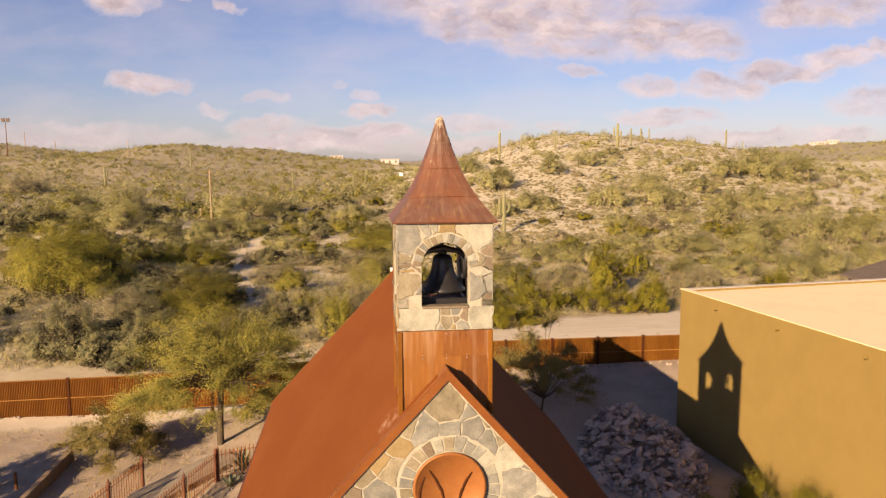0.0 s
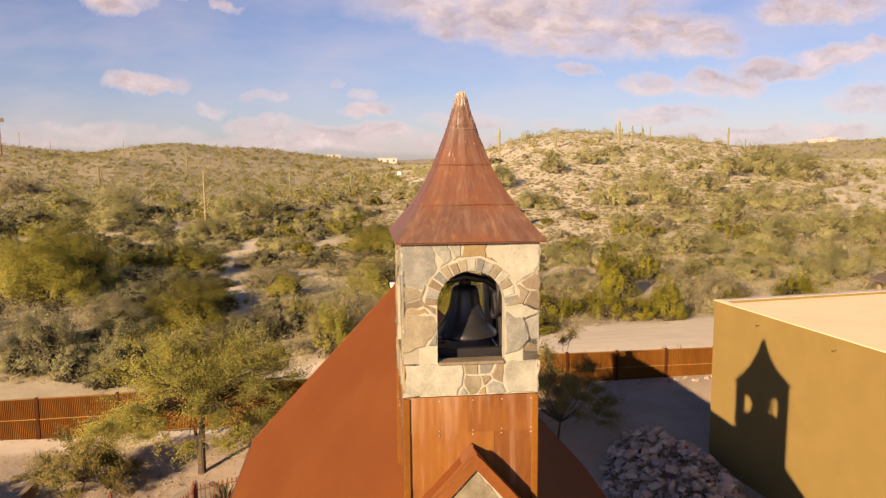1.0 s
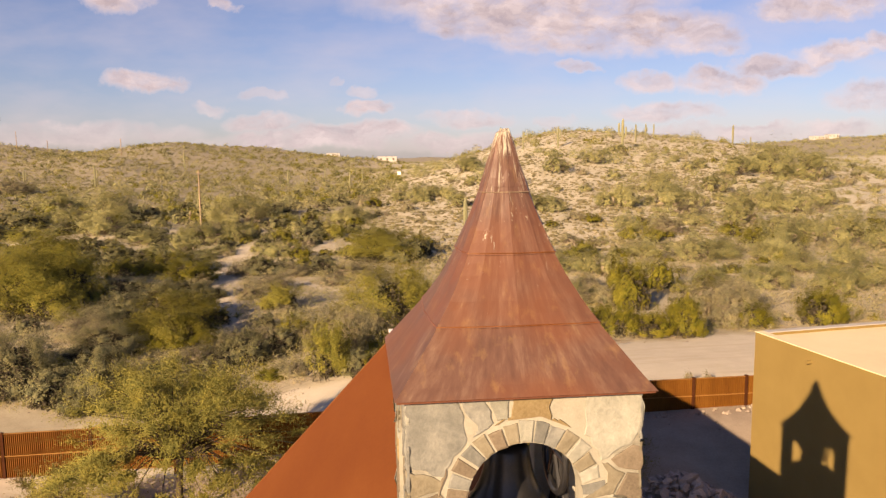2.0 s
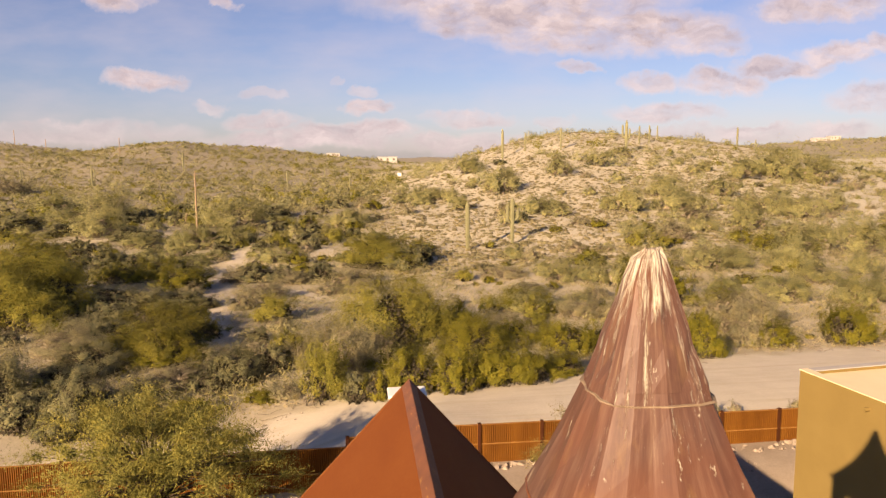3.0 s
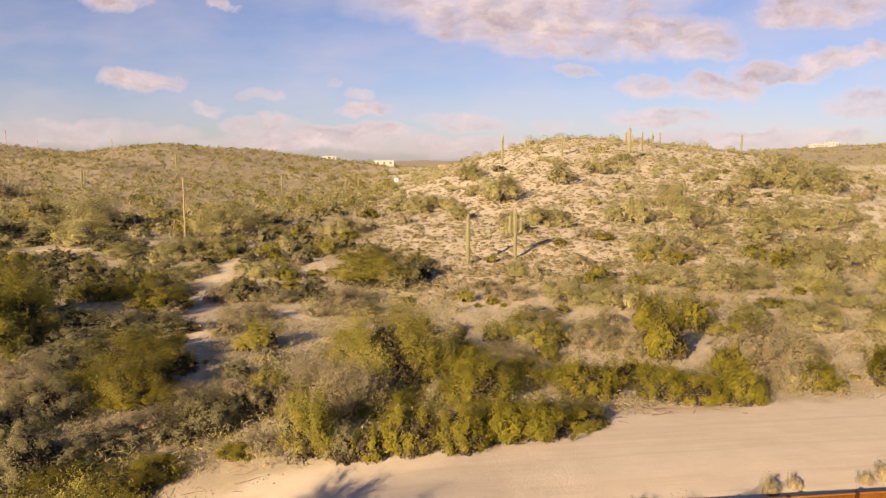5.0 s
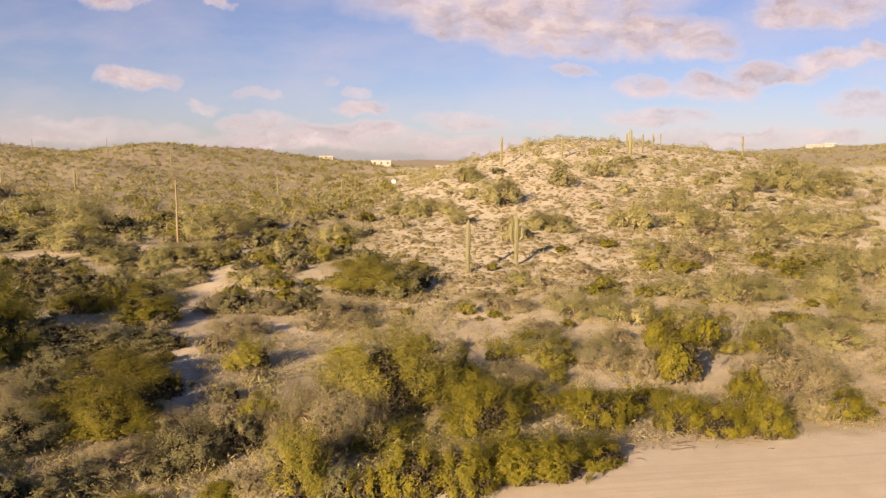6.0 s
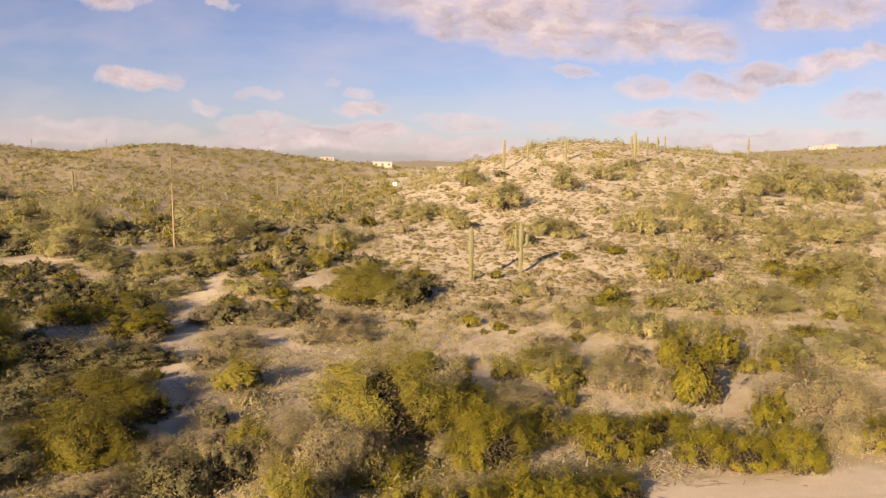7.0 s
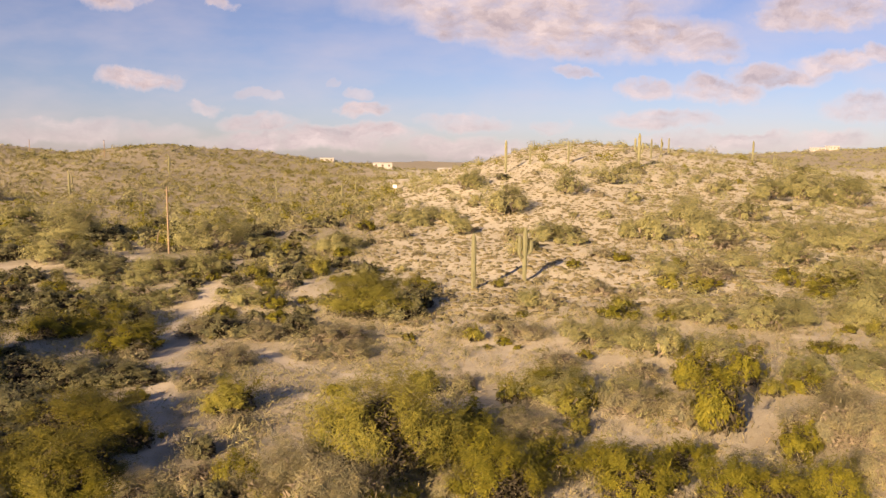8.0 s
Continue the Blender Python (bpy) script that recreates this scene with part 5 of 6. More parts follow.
# each bush: x, y, half width, height
CREOSOTE_NEAR = [
    (4.8, 42.8, 1.7, 2.5), (-0.0, 43.1, 1.1, 1.9), (2.3, 43.1, 1.6, 2.8), (9.6, 44.0, 1.6, 2.1), (7.5, 44.3, 1.9, 2.5), (12.3, 45.7, 1.7, 1.3), (-12.0, 46.0, 1.8, 1.4), (-7.7, 47.2, 1.2, 0.9),
    (23.6, 48.4, 1.6, 2.8), (21.1, 49.2, 1.9, 2.1), (36.1, 49.9, 1.8, 3.0), (19.0, 50.3, 1.6, 2.4), (30.3, 50.5, 1.5, 1.9), (14.5, 51.8, 1.8, 2.6), (7.5, 52.3, 2.5, 3.0), (16.6, 52.4, 1.1, 1.8),
    (38.3, 54.0, 1.5, 2.5), (26.1, 55.5, 1.1, 1.7), (19.2, 55.7, 1.6, 1.6), (27.0, 56.6, 1.3, 2.4), (-6.7, 56.7, 1.6, 2.5), (7.4, 56.9, 2.0, 3.2),
    (8.3, 55.3, 2.1, 2.5), (11.4, 56.4, 2.0, 2.4), (14.6, 55.9, 2.1, 2.0), (7.2, 61.0, 1.8, 2.8), (-20.5, 57.9, 3.2, 1.9), (-15.6, 56.4, 2.5, 1.7), (1.0, 50.5, 1.7, 1.7),
]
CREOSOTE_MID = [
    (7.4, 62.1, 1.5, 3.0), (16.8, 67.5, 1.4, 2.0), (15.2, 69.7, 3.1, 2.7),
]
CREOSOTE_FAR = [
    (-22.4, 89.8, 4.2, 3.2), (-31.5, 96.6, 3.8, 2.9), (-28.0, 102.6, 4.3, 3.2), (-13.7, 112.0, 3.7, 3.6), (-26.1, 114.6, 2.9, 2.2), (-23.9, 119.2, 2.4, 2.0), (-30.1, 120.1, 4.0, 3.0), (-35.5, 123.0, 3.3, 2.5),
    (-29.2, 135.7, 6.0, 4.5), (-24.1, 136.4, 3.9, 4.0), (-33.6, 140.8, 3.8, 2.9), (-41.6, 140.9, 4.3, 3.2), (-18.6, 172.6, 3.6, 2.7), (-73.0, 194.2, 6.5, 4.9),
]
CREOSOTE_LAST = [
    (-91.6, 233.1, 6.6, 5.0),
]
PALO_VERDE_NEAR = [
    (-3.5, 45.6, 1.8, 3.5), (1.8, 58.3, 3.7, 7.5), (4.5, 58.5, 2.3, 4.6), (-0.5, 60.2, 2.6, 5.1), (47.3, 64.8, 3.0, 3.1), (52.6, 66.8, 3.1, 3.4), (-31.0, 69.0, 2.6, 5.0), (-9.3, 69.9, 2.0, 3.4),
    (-10.2, 69.9, 1.2, 2.1), (61.2, 71.2, 3.2, 3.4), (-34.8, 71.5, 4.4, 8.4), (-29.0, 74.5, 1.5, 3.0), (-32.1, 76.4, 3.3, 6.7), (-40.7, 79.5, 3.9, 7.1), (-34.0, 82.5, 2.8, 5.5), (61.0, 83.2, 2.5, 3.1),
    (-37.2, 83.6, 5.2, 9.2), (58.1, 92.6, 4.8, 5.1), (76.0, 93.3, 4.9, 5.1), (72.5, 100.9, 5.2, 5.5), (1.3, 104.7, 5.8, 6.1),
]
HILL_VERDE_NEAR = [
    (71.5, 115.0, 4.2, 3.8), (44.3, 116.3, 2.7, 2.8), (61.1, 126.6, 3.4, 3.1), (70.8, 128.1, 4.7, 5.0), (86.8, 137.0, 4.6, 4.9), (27.0, 137.5, 1.7, 3.4), (84.0, 142.5, 5.3, 5.6), (54.5, 146.5, 4.2, 5.9),
    (64.7, 147.9, 4.5, 4.8), (80.6, 147.9, 3.5, 3.7), (100.9, 148.5, 4.1, 4.3), (51.7, 148.9, 3.6, 3.7), (35.4, 150.6, 3.6, 3.8), (39.1, 152.2, 3.1, 3.3), (-3.0, 152.7, 4.4, 4.6), (-5.6, 153.8, 3.0, 3.1),
    (70.8, 154.5, 4.0, 3.6), (-53.9, 156.4, 5.9, 6.2), (21.4, 161.4, 3.3, 3.5), (68.2, 161.8, 5.4, 5.6), (85.4, 168.1, 4.7, 4.9), (-28.8, 172.5, 7.4, 7.8), (-33.0, 173.3, 4.2, 4.4), (21.0, 175.8, 3.4, 3.6),
]
HILL_VERDE_MID = [
    (34.8, 178.8, 5.2, 5.9), (31.9, 180.4, 3.8, 5.4), (13.4, 180.4, 4.3, 4.5), (16.7, 181.5, 4.3, 4.5), (9.4, 187.7, 2.9, 3.0), (102.1, 189.1, 5.3, 5.6), (125.1, 191.6, 8.1, 8.5), (52.8, 193.5, 4.9, 5.1),
    (-64.6, 194.7, 8.2, 8.6), (115.0, 195.4, 8.2, 8.6), (67.1, 205.4, 4.3, 4.6), (31.5, 219.8, 5.3, 5.6),
]
GREY_BRUSH_NEAR = [
    (-6.1, 47.4, 1.3, 1.2), (-2.1, 51.0, 2.2, 3.9), (-0.0, 51.2, 1.8, 3.1), (28.7, 51.3, 1.6, 2.2), (-14.1, 51.7, 2.3, 1.8), (11.3, 56.1, 2.0, 1.7), (-12.3, 56.5, 1.9, 1.4), (-9.2, 57.3, 1.6, 1.7),
    (32.6, 57.8, 2.6, 3.4), (29.8, 58.4, 2.6, 3.3), (-24.8, 60.2, 3.3, 2.7), (11.2, 62.3, 2.5, 1.9), (22.1, 62.4, 1.4, 2.1), (35.0, 63.4, 2.2, 2.3), (19.8, 65.7, 2.8, 2.1), (-13.3, 76.9, 1.7, 2.0),
    (17.6, 77.2, 1.9, 1.6), (-12.2, 83.8, 3.1, 2.3), (-20.6, 85.7, 1.6, 1.5), (-0.6, 85.7, 2.4, 1.8), (-4.7, 85.8, 1.9, 1.4), (17.3, 87.7, 2.2, 1.7), (15.8, 90.4, 1.6, 1.7), (11.1, 91.0, 1.7, 1.3),
    (-3.4, 56.0, 3.0, 3.0), (23.3, 64.2, 2.3, 2.0), (-5.6, 54.3, 1.8, 2.2), (5.2, 54.0, 1.5, 1.8),
]
GREY_BRUSH_MID = [
    (-1.9, 92.0, 3.5, 2.6), (-9.6, 94.4, 2.7, 2.0), (-16.9, 95.8, 2.4, 2.3), (15.1, 96.2, 1.5, 1.2), (23.6, 102.5, 1.7, 1.9), (35.8, 107.0, 1.7, 1.3), (50.7, 115.5, 4.2, 3.1), (39.4, 131.4, 2.2, 1.7),
    (65.4, 138.5, 3.8, 2.8), (-141.7, 313.4, 10.0, 7.5),
]
IRONWOOD_NEAR = [
    (-10.5, 52.1, 2.3, 2.9), (-25.0, 65.3, 2.3, 2.7), (-22.5, 63.0, 2.6, 2.6), (-24.5, 70.0, 3.0, 2.8),
    (-1.3, 43.7, 1.1, 1.7), (-19.5, 44.2, 1.9, 2.1), (-21.7, 45.8, 2.3, 3.7), (-19.1, 46.3, 2.5, 4.1), (-17.4, 47.2, 2.3, 2.3), (-25.2, 48.1, 3.3, 4.9), (-15.7, 48.8, 2.1, 1.8), (-11.6, 50.1, 1.6, 2.1),
    (-9.9, 51.3, 2.1, 3.0), (-22.9, 52.9, 2.3, 1.9), (-7.5, 53.3, 1.8, 2.5), (-21.1, 54.9, 2.9, 3.0), (6.3, 62.3, 1.4, 2.4), (-27.6, 77.3, 4.0, 3.4), (-23.9, 77.5, 3.5, 2.7), (-20.5, 78.6, 3.1, 2.3),
    (-18.1, 78.9, 2.2, 1.6), (-14.8, 95.5, 2.6, 2.9), (-6.2, 95.6, 2.6, 2.8), (-12.2, 95.9, 2.5, 1.9), (-25.8, 101.6, 3.6, 2.7), (5.0, 102.7, 3.7, 4.7), (8.1, 107.5, 2.0, 3.6), (-38.2, 113.2, 3.9, 3.8),
]
IRONWOOD_MID = [
    (-35.4, 113.5, 3.0, 3.4), (-47.0, 122.4, 3.7, 3.7), (-43.5, 151.2, 4.1, 3.1), (-46.9, 151.6, 4.7, 3.5), (-78.5, 157.1, 5.2, 5.5), (-64.3, 162.7, 5.1, 3.8), (-22.7, 165.2, 1.8, 1.4), (-81.5, 181.7, 6.7, 5.0),
    (-21.9, 185.4, 5.4, 4.1), (-59.1, 193.1, 4.7, 3.6), (-46.0, 194.7, 3.0, 3.3), (-42.2, 196.8, 2.5, 2.4),
]
SLOPE_CREOSOTE = [
    (24.3, 61.6, 2.4, 4.6), (47.7, 64.5, 2.0, 2.1), (22.4, 67.2, 1.4, 1.0), (48.1, 67.8, 1.5, 1.9), (41.6, 68.0, 3.4, 2.6), (26.3, 69.6, 2.1, 4.0), (36.6, 70.0, 2.5, 2.6), (30.9, 70.3, 2.0, 3.7),
    (36.4, 72.3, 1.3, 1.6), (43.7, 72.7, 2.7, 2.0),
]
# mostly creosotes, put under the haze-tinted palo verde kind for paler leaves
SLOPE_HAZED = [
    (15.0, 68.5, 2.8, 2.8), (20.2, 68.2, 2.3, 2.0),
    (51.6, 77.9, 3.6, 2.7), (27.9, 78.4, 2.0, 3.1), (32.8, 78.5, 2.9, 2.2), (26.5, 81.6, 2.9, 2.9), (22.5, 83.1, 3.0, 2.8), (21.4, 86.6, 1.6, 1.9), (43.3, 88.6, 3.6, 3.5), (54.9, 90.6, 3.3, 2.5),
    (58.4, 90.7, 2.3, 1.8), (38.2, 91.7, 3.6, 2.7), (48.8, 91.9, 4.0, 3.0), (36.0, 93.9, 1.8, 1.3), (49.6, 94.0, 2.7, 2.7), (21.5, 104.1, 2.2, 2.4), (73.9, 111.1, 3.3, 2.9),
]
WASH_CREOSOTE = [
    (-13.3, 43.9, 2.2, 1.6), (-16.7, 44.2, 2.5, 1.9), (-16.2, 57.7, 3.3, 3.9), (-20.0, 57.8, 2.1, 2.3), (-15.5, 57.9, 2.3, 1.8), (-18.5, 58.6, 2.3, 1.8), (-14.9, 63.3, 2.1, 2.0), (-18.6, 66.1, 4.5, 3.4),
]
# dense trees whose shade falls across the road from the west
SHADE_TREES = [(-39.8, 44.5, 4.2, 7.4), (-43.0, 50.0, 4.0, 7.0)]
prng = random.Random(77)
for kind, rows in (("ironwood", SHADE_TREES), ("washbush", WASH_CREOSOTE), ("creosote", SLOPE_CREOSOTE), ("hillverde", SLOPE_HAZED), ("creosote", CREOSOTE_NEAR), ("creosote", CREOSOTE_MID), ("creosote", CREOSOTE_FAR), ("creosote", CREOSOTE_LAST), ("paloverde", PALO_VERDE_NEAR), ("hillverde", HILL_VERDE_NEAR), ("hillverde", HILL_VERDE_MID), ("greybrush", GREY_BRUSH_NEAR), ("greybrush", GREY_BRUSH_MID), ("ironwood", IRONWOOD_NEAR), ("ironwood", IRONWOOD_MID)):
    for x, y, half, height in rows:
        # far creosotes and eastern palo verdes take the haze-tinted kinds
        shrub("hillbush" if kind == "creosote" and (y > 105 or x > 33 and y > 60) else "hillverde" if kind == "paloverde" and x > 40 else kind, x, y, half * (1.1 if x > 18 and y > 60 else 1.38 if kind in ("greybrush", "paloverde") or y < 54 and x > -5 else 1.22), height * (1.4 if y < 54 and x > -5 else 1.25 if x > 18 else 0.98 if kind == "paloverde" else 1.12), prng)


def open_ground(x, y):
    """How bare the desert floor is here, 0 to 1: road, wash, and the sandy face of the hill."""
    near, far = road_edges(x)
    if y < far + 0.8:
        return 1.0
    bare = max(0.0, 1.2 * wash(x, y)) if y > 50 else 0.0
    if 130 < y < 200:
        for (x0, y0), (x1, y1) in (((-90, 138), (-36, 162)),):
            t = min(1, max(0, ((x - x0) * (x1 - x0) + (y - y0) * (y1 - y0)) / ((x1 - x0) ** 2 + (y1 - y0) ** 2)))
            if math.hypot(x - x0 - t * (x1 - x0), y - y0 - t * (y1 - y0)) < 5.5:
                return 1.0
    for cx, cy, rx, ry, k in ((38, 150, 30, 44, 0.72), (12, 118, 14, 14, 0.8), (-19, 92, 4, 8, 0.3), (-8, 78, 7, 4, 0.3), (28, 62, 4, 7, 0.9), (60, 185, 40, 30, 0.4)):
        d = ((x - cx) / rx) ** 2 + ((y - cy) / ry) ** 2
        if d < 1.6:
            bare = max(bare, k * min(1.0, (1.6 - d) / 0.6))
    return bare


def scatter():
    rng = random.Random(5)
    grid = {}
    for x, y, r in SHRUBS:
        grid.setdefault((int(x // 10), int(y // 10)), []).append((x, y, r))
    made = 0
    while made < 580:
        y = 50 + 184 * rng.random() ** 1.15
        x = rng.uniform(-0.50, 0.86) * (y + 14)
        if rng.random() < open_ground(x, y) - 0.01:
            continue
        half = rng.choice((0.7, 0.9, 1.2, 1.5, 1.9, 2.3)) * rng.uniform(0.8, 1.2) * (0.72 if y < 100 else 1.1)
        cell = (int(x // 10), int(y // 10))
        if any(math.hypot(x - a, y - b) < 0.58 * (r + half) for i in (-1, 0, 1) for j in (-1, 0, 1) for a, b, r in grid.get((cell[0] + i, cell[1] + j), ())):
            continue
        left = x < 0.06 * y - 6
        kind = rng.choices(("creosote", "paloverde", "greybrush", "ironwood"), (3.6, 1.2, 1.8, 2.6) if left else (3.6, 1.8, 2.4, 0.4))[0]
        # farther off, mostly the kinds with haze in their leaf colour
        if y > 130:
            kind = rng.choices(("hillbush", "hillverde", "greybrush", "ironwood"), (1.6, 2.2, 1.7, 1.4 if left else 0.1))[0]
        tall = rng.uniform(0.85, 1.25) * (1.35 if kind in ("paloverde", "hillverde") else 1.1)
        shrub(kind, x, y, half * 1.08, half * tall, rng)
        grid.setdefault(cell, []).append((x, y, half))
        made += 1


def western_scrub():
    """Denser trees on the low ground west of the hill."""
    rng = random.Random(61)
    made = 0
    while made < 150:
        y = 100 + 125 * rng.random()
        x = rng.uniform(-0.50, 0.02) * (y + 14)
        half = rng.uniform(1.3, 3.0)
        if rng.random() < open_ground(x, y) or any(math.hypot(x - a, y - b) < 0.6 * (r + half) for a, b, r in SHRUBS):
            continue
        shrub(rng.choices(("ironwood", "creosote", "paloverde"), (4, 2.5, 1.5))[0], x, y, half, half * rng.uniform(0.95, 1.4), rng)
        made += 1


scatter()
western_scrub()


def far_stuff(kind, count, seed, y0, y1, leaves, size, name, label, skip, power=1.0, flat=1.0, slip=0.5, wedge=(-0.52, 0.88), thin=0.6):
    """Uncounted distant plants, joined; every one a small uneven dome of leaf slips."""
    rng = np.random.default_rng(seed)
    pr = random.Random(seed)
    cs = []
    while len(cs) < count:
        y = y0 + (y1 - y0) * pr.random() ** power
        x = pr.uniform(*wedge) * (y + 14)
        if pr.random() < skip(x, y):
            continue
        cs.append((x, y))
    cs = np.array(cs)
    z = ground_z(cs[:, 0], cs[:, 1])
    r = size * (0.45 + 1.25 * rng.random(count) ** 2.2)
    d = rng.normal(size=(count, leaves, 3))
    d /= np.linalg.norm(d, axis=2)[:, :, None]
    d[:, :, 2] = np.abs(d[:, :, 2]) * flat
    p = d * rng.uniform(0.55, 1.0, (count, leaves, 1)) * r[:, None, None] * rng.uniform(0.75, 1.25, (count, 1, 3))
    p += np.stack([cs[:, 0], cs[:, 1], z], 1)[:, None, :]
    wide = np.repeat(r, leaves)[:, None] * slip
    v, f = leaf_quads(rng, p.reshape(-1, 3), 1.0, thin, 0.5, d.reshape(-1, 3), 1.8)
    mid = np.repeat(p.reshape(-1, 3), 3, axis=0)
    v = mid + (v - mid) * np.repeat(wide, 3, axis=0)
    return tagged(raw(name, v, f, LEAF[kind]), label, "shrubs", kind="stuff")


def sparse(x, y):
    return 0.15 + 0.5 * open_ground(x, y)


def on_hill(x, y):
    return 0.0 if open_ground(x, y) > 0.3 else 0.35 if 95 < y < 330 and x > 0.02 * y else 0.85


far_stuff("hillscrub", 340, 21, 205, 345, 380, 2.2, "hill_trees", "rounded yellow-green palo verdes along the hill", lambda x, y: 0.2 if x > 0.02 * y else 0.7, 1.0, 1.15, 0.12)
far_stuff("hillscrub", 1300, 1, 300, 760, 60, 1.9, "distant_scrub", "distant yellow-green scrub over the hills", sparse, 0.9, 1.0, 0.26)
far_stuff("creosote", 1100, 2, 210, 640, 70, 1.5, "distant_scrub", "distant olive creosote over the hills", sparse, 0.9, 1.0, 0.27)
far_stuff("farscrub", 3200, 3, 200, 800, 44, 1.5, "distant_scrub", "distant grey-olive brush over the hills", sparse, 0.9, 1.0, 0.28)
far_stuff("ironwood", 1700, 4, 200, 820, 30, 1.5, "distant_scrub", "distant dark scrub over the hills", lambda x, y: 0.1 if x < 0.08 * y else 0.9, 1.1, 1.0, 0.36)
far_stuff("creosote", 1000, 14, 200, 700, 56, 1.8, "distant_scrub", "distant olive scrub on the western flats", sparse, 1.1, 1.0, 0.27, (-0.52, 0.06))


def between(x, y):
    """Chance that no low growth stands here between the larger bushes."""
    if y < road_edges(x)[1] + 0.5:
        return 1.0
    return max(0.2 if x < 0.1 * y - 5 else 0.0, min(1.0, open_ground(x, y)))


far_stuff("greybrush", 3000, 51, 45, 112, 56, 0.78, "undergrowth", "low grey-brown dry undergrowth between the bushes", between, 1.2, 0.9, 0.27, (-0.5, 0.86), 0.2)
far_stuff("creosote", 560, 52, 45, 112, 60, 0.7, "undergrowth", "low olive-green undergrowth between the bushes", between, 1.2, 1.0, 0.27, (-0.5, 0.86), 0.24)
far_stuff("hillverde", 760, 53, 45, 125, 50, 0.75, "undergrowth", "low yellow-green undergrowth between the bushes", between, 1.1, 0.9, 0.27, (-0.5, 0.86), 0.24)


far_stuff("farscrub", 2400, 54, 46, 170, 56, 1.0, "undergrowth", "grey-olive brush filling the western flats", lambda x, y: 1.0 if y < road_edges(x)[1] + 0.5 else 0.75 * open_ground(x, y), 1.1, 0.85, 0.24, (-0.55, 0.10), 0.24)
far_stuff("farscrub", 3400, 55, 92, 330, 30, 0.85, "hill_brush", "small grey-olive brush dotted over the stony hill", lambda x, y: 0.25, 1.0, 0.85, 0.3, (-0.02, 0.66), 0.3)


def cushions(count, seed):
    """Low rounded bursage cushions dotted over the stony hillside, joined."""
    rng, pr = np.random.default_rng(seed), random.Random(seed)
    spots = []
    while len(spots) < count:
        y = 86 + 214 * pr.random() ** 1.15
        x = pr.uniform(-0.02, 0.62) * (y + 14)
        if y < 112 and pr.random() < (112 - y) / 26 or pr.random() < on_hill(x, y):
            continue
        spots.append((x, y))
    spots = np.array(spots)
    r = (0.24 + 0.42 * rng.random(count) ** 1.6)[:, None, None]
    q = np.linspace(0, 2 * math.pi, 6, endpoint=False)
    ring = np.concatenate([np.stack([np.cos(q), np.sin(q), 0 * q], 1), np.stack([0.78 * np.cos(q + 0.5), 0.78 * np.sin(q + 0.5), 0 * q + 0.42], 1), [[0.0, 0.0, 0.58]]])
    v = ring[None] * r * rng.uniform(0.72, 1.28, (count, 13, 1)) * rng.uniform(0.8, 1.25, (count, 1, 3))
    v = v + np.stack([spots[:, 0], spots[:, 1], ground_z(spots[:, 0], spots[:, 1]) - 0.05], 1)[:, None, :]
    f = []
    for k in range(6):
        j = (k + 1) % 6
        f += [(k, j, 6 + k), (j, 6 + j, 6 + k), (6 + k, 6 + j, 12)]
    f = np.array(f)[None] + 13 * np.arange(count)[:, None, None]
    tagged(raw("low_bursage", v.reshape(-1, 3), f.reshape(-1, 3), LEAF["bursage"], smooth=True), "low grey-brown bursage cushions dotted over the hill", "shrubs", kind="stuff")


cushions(9000, 5)
far_stuff("bursage", 6000, 35, 88, 300, 12, 0.62, "bursage_sprigs", "ragged grey-brown sprigs among the bursage", lambda x, y: on_hill(x, y), 1.15, 0.6, 0.42, (-0.02, 0.62), 0.3)
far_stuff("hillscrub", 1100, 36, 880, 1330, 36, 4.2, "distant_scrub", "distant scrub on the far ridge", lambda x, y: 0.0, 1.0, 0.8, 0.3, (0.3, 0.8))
far_stuff("ironwood", 700, 37, 880, 1330, 36, 4.0, "distant_scrub", "distant dark scrub on the far ridge", lambda x, y: 0.0, 1.0, 0.8, 0.3, (0.3, 0.8))
far_stuff("straw", 1500, 71, 16, 33, 9, 0.24, "yard_weeds", "dry straw-coloured stubble over the chapel yard", lambda x, y: 1.0 if x > -4.9 else 0.0, 0.8, 1.0, 0.7, (-0.75, -0.1), 0.09)
far_stuff("thornscrub", 420, 72, 16, 32, 14, 0.26, "yard_weeds", "low brown weeds over the chapel yard", lambda x, y: 1.0 if x > -4.9 else 0.0, 0.8, 0.6, 0.4, (-0.75, -0.1), 0.2)
far_stuff("hillscrub", 650, 33, 100, 240, 90, 1.2, "hill_brush", "haze-paled olive brush crowding the eastern slope", lambda x, y: 0.0 if x > 0.34 * y else 1.0, 1.0, 0.8, 0.2, (0.2, 0.88))
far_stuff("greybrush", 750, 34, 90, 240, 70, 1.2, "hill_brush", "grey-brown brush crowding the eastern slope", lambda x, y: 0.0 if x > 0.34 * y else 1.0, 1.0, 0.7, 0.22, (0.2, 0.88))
far_stuff("farscrub", 7500, 15, 130, 620, 18, 1.0, "low_brush", "low grey-olive brush over the western flats", lambda x, y: open_ground(x, y), 1.0, 0.7, 0.36, (-0.52, 0.04))
far_stuff("farscrub", 1500, 41, 190, 640, 56, 2.0, "distant_scrub", "distant grey-olive scrub on the western flats", sparse, 1.0, 0.9, 0.24, (-0.52, 0.04))
far_stuff("ironwood", 900, 42, 190, 640, 40, 2.0, "distant_scrub", "distant dark scrub on the western flats", sparse, 1.0, 0.9, 0.3, (-0.52, 0.04))
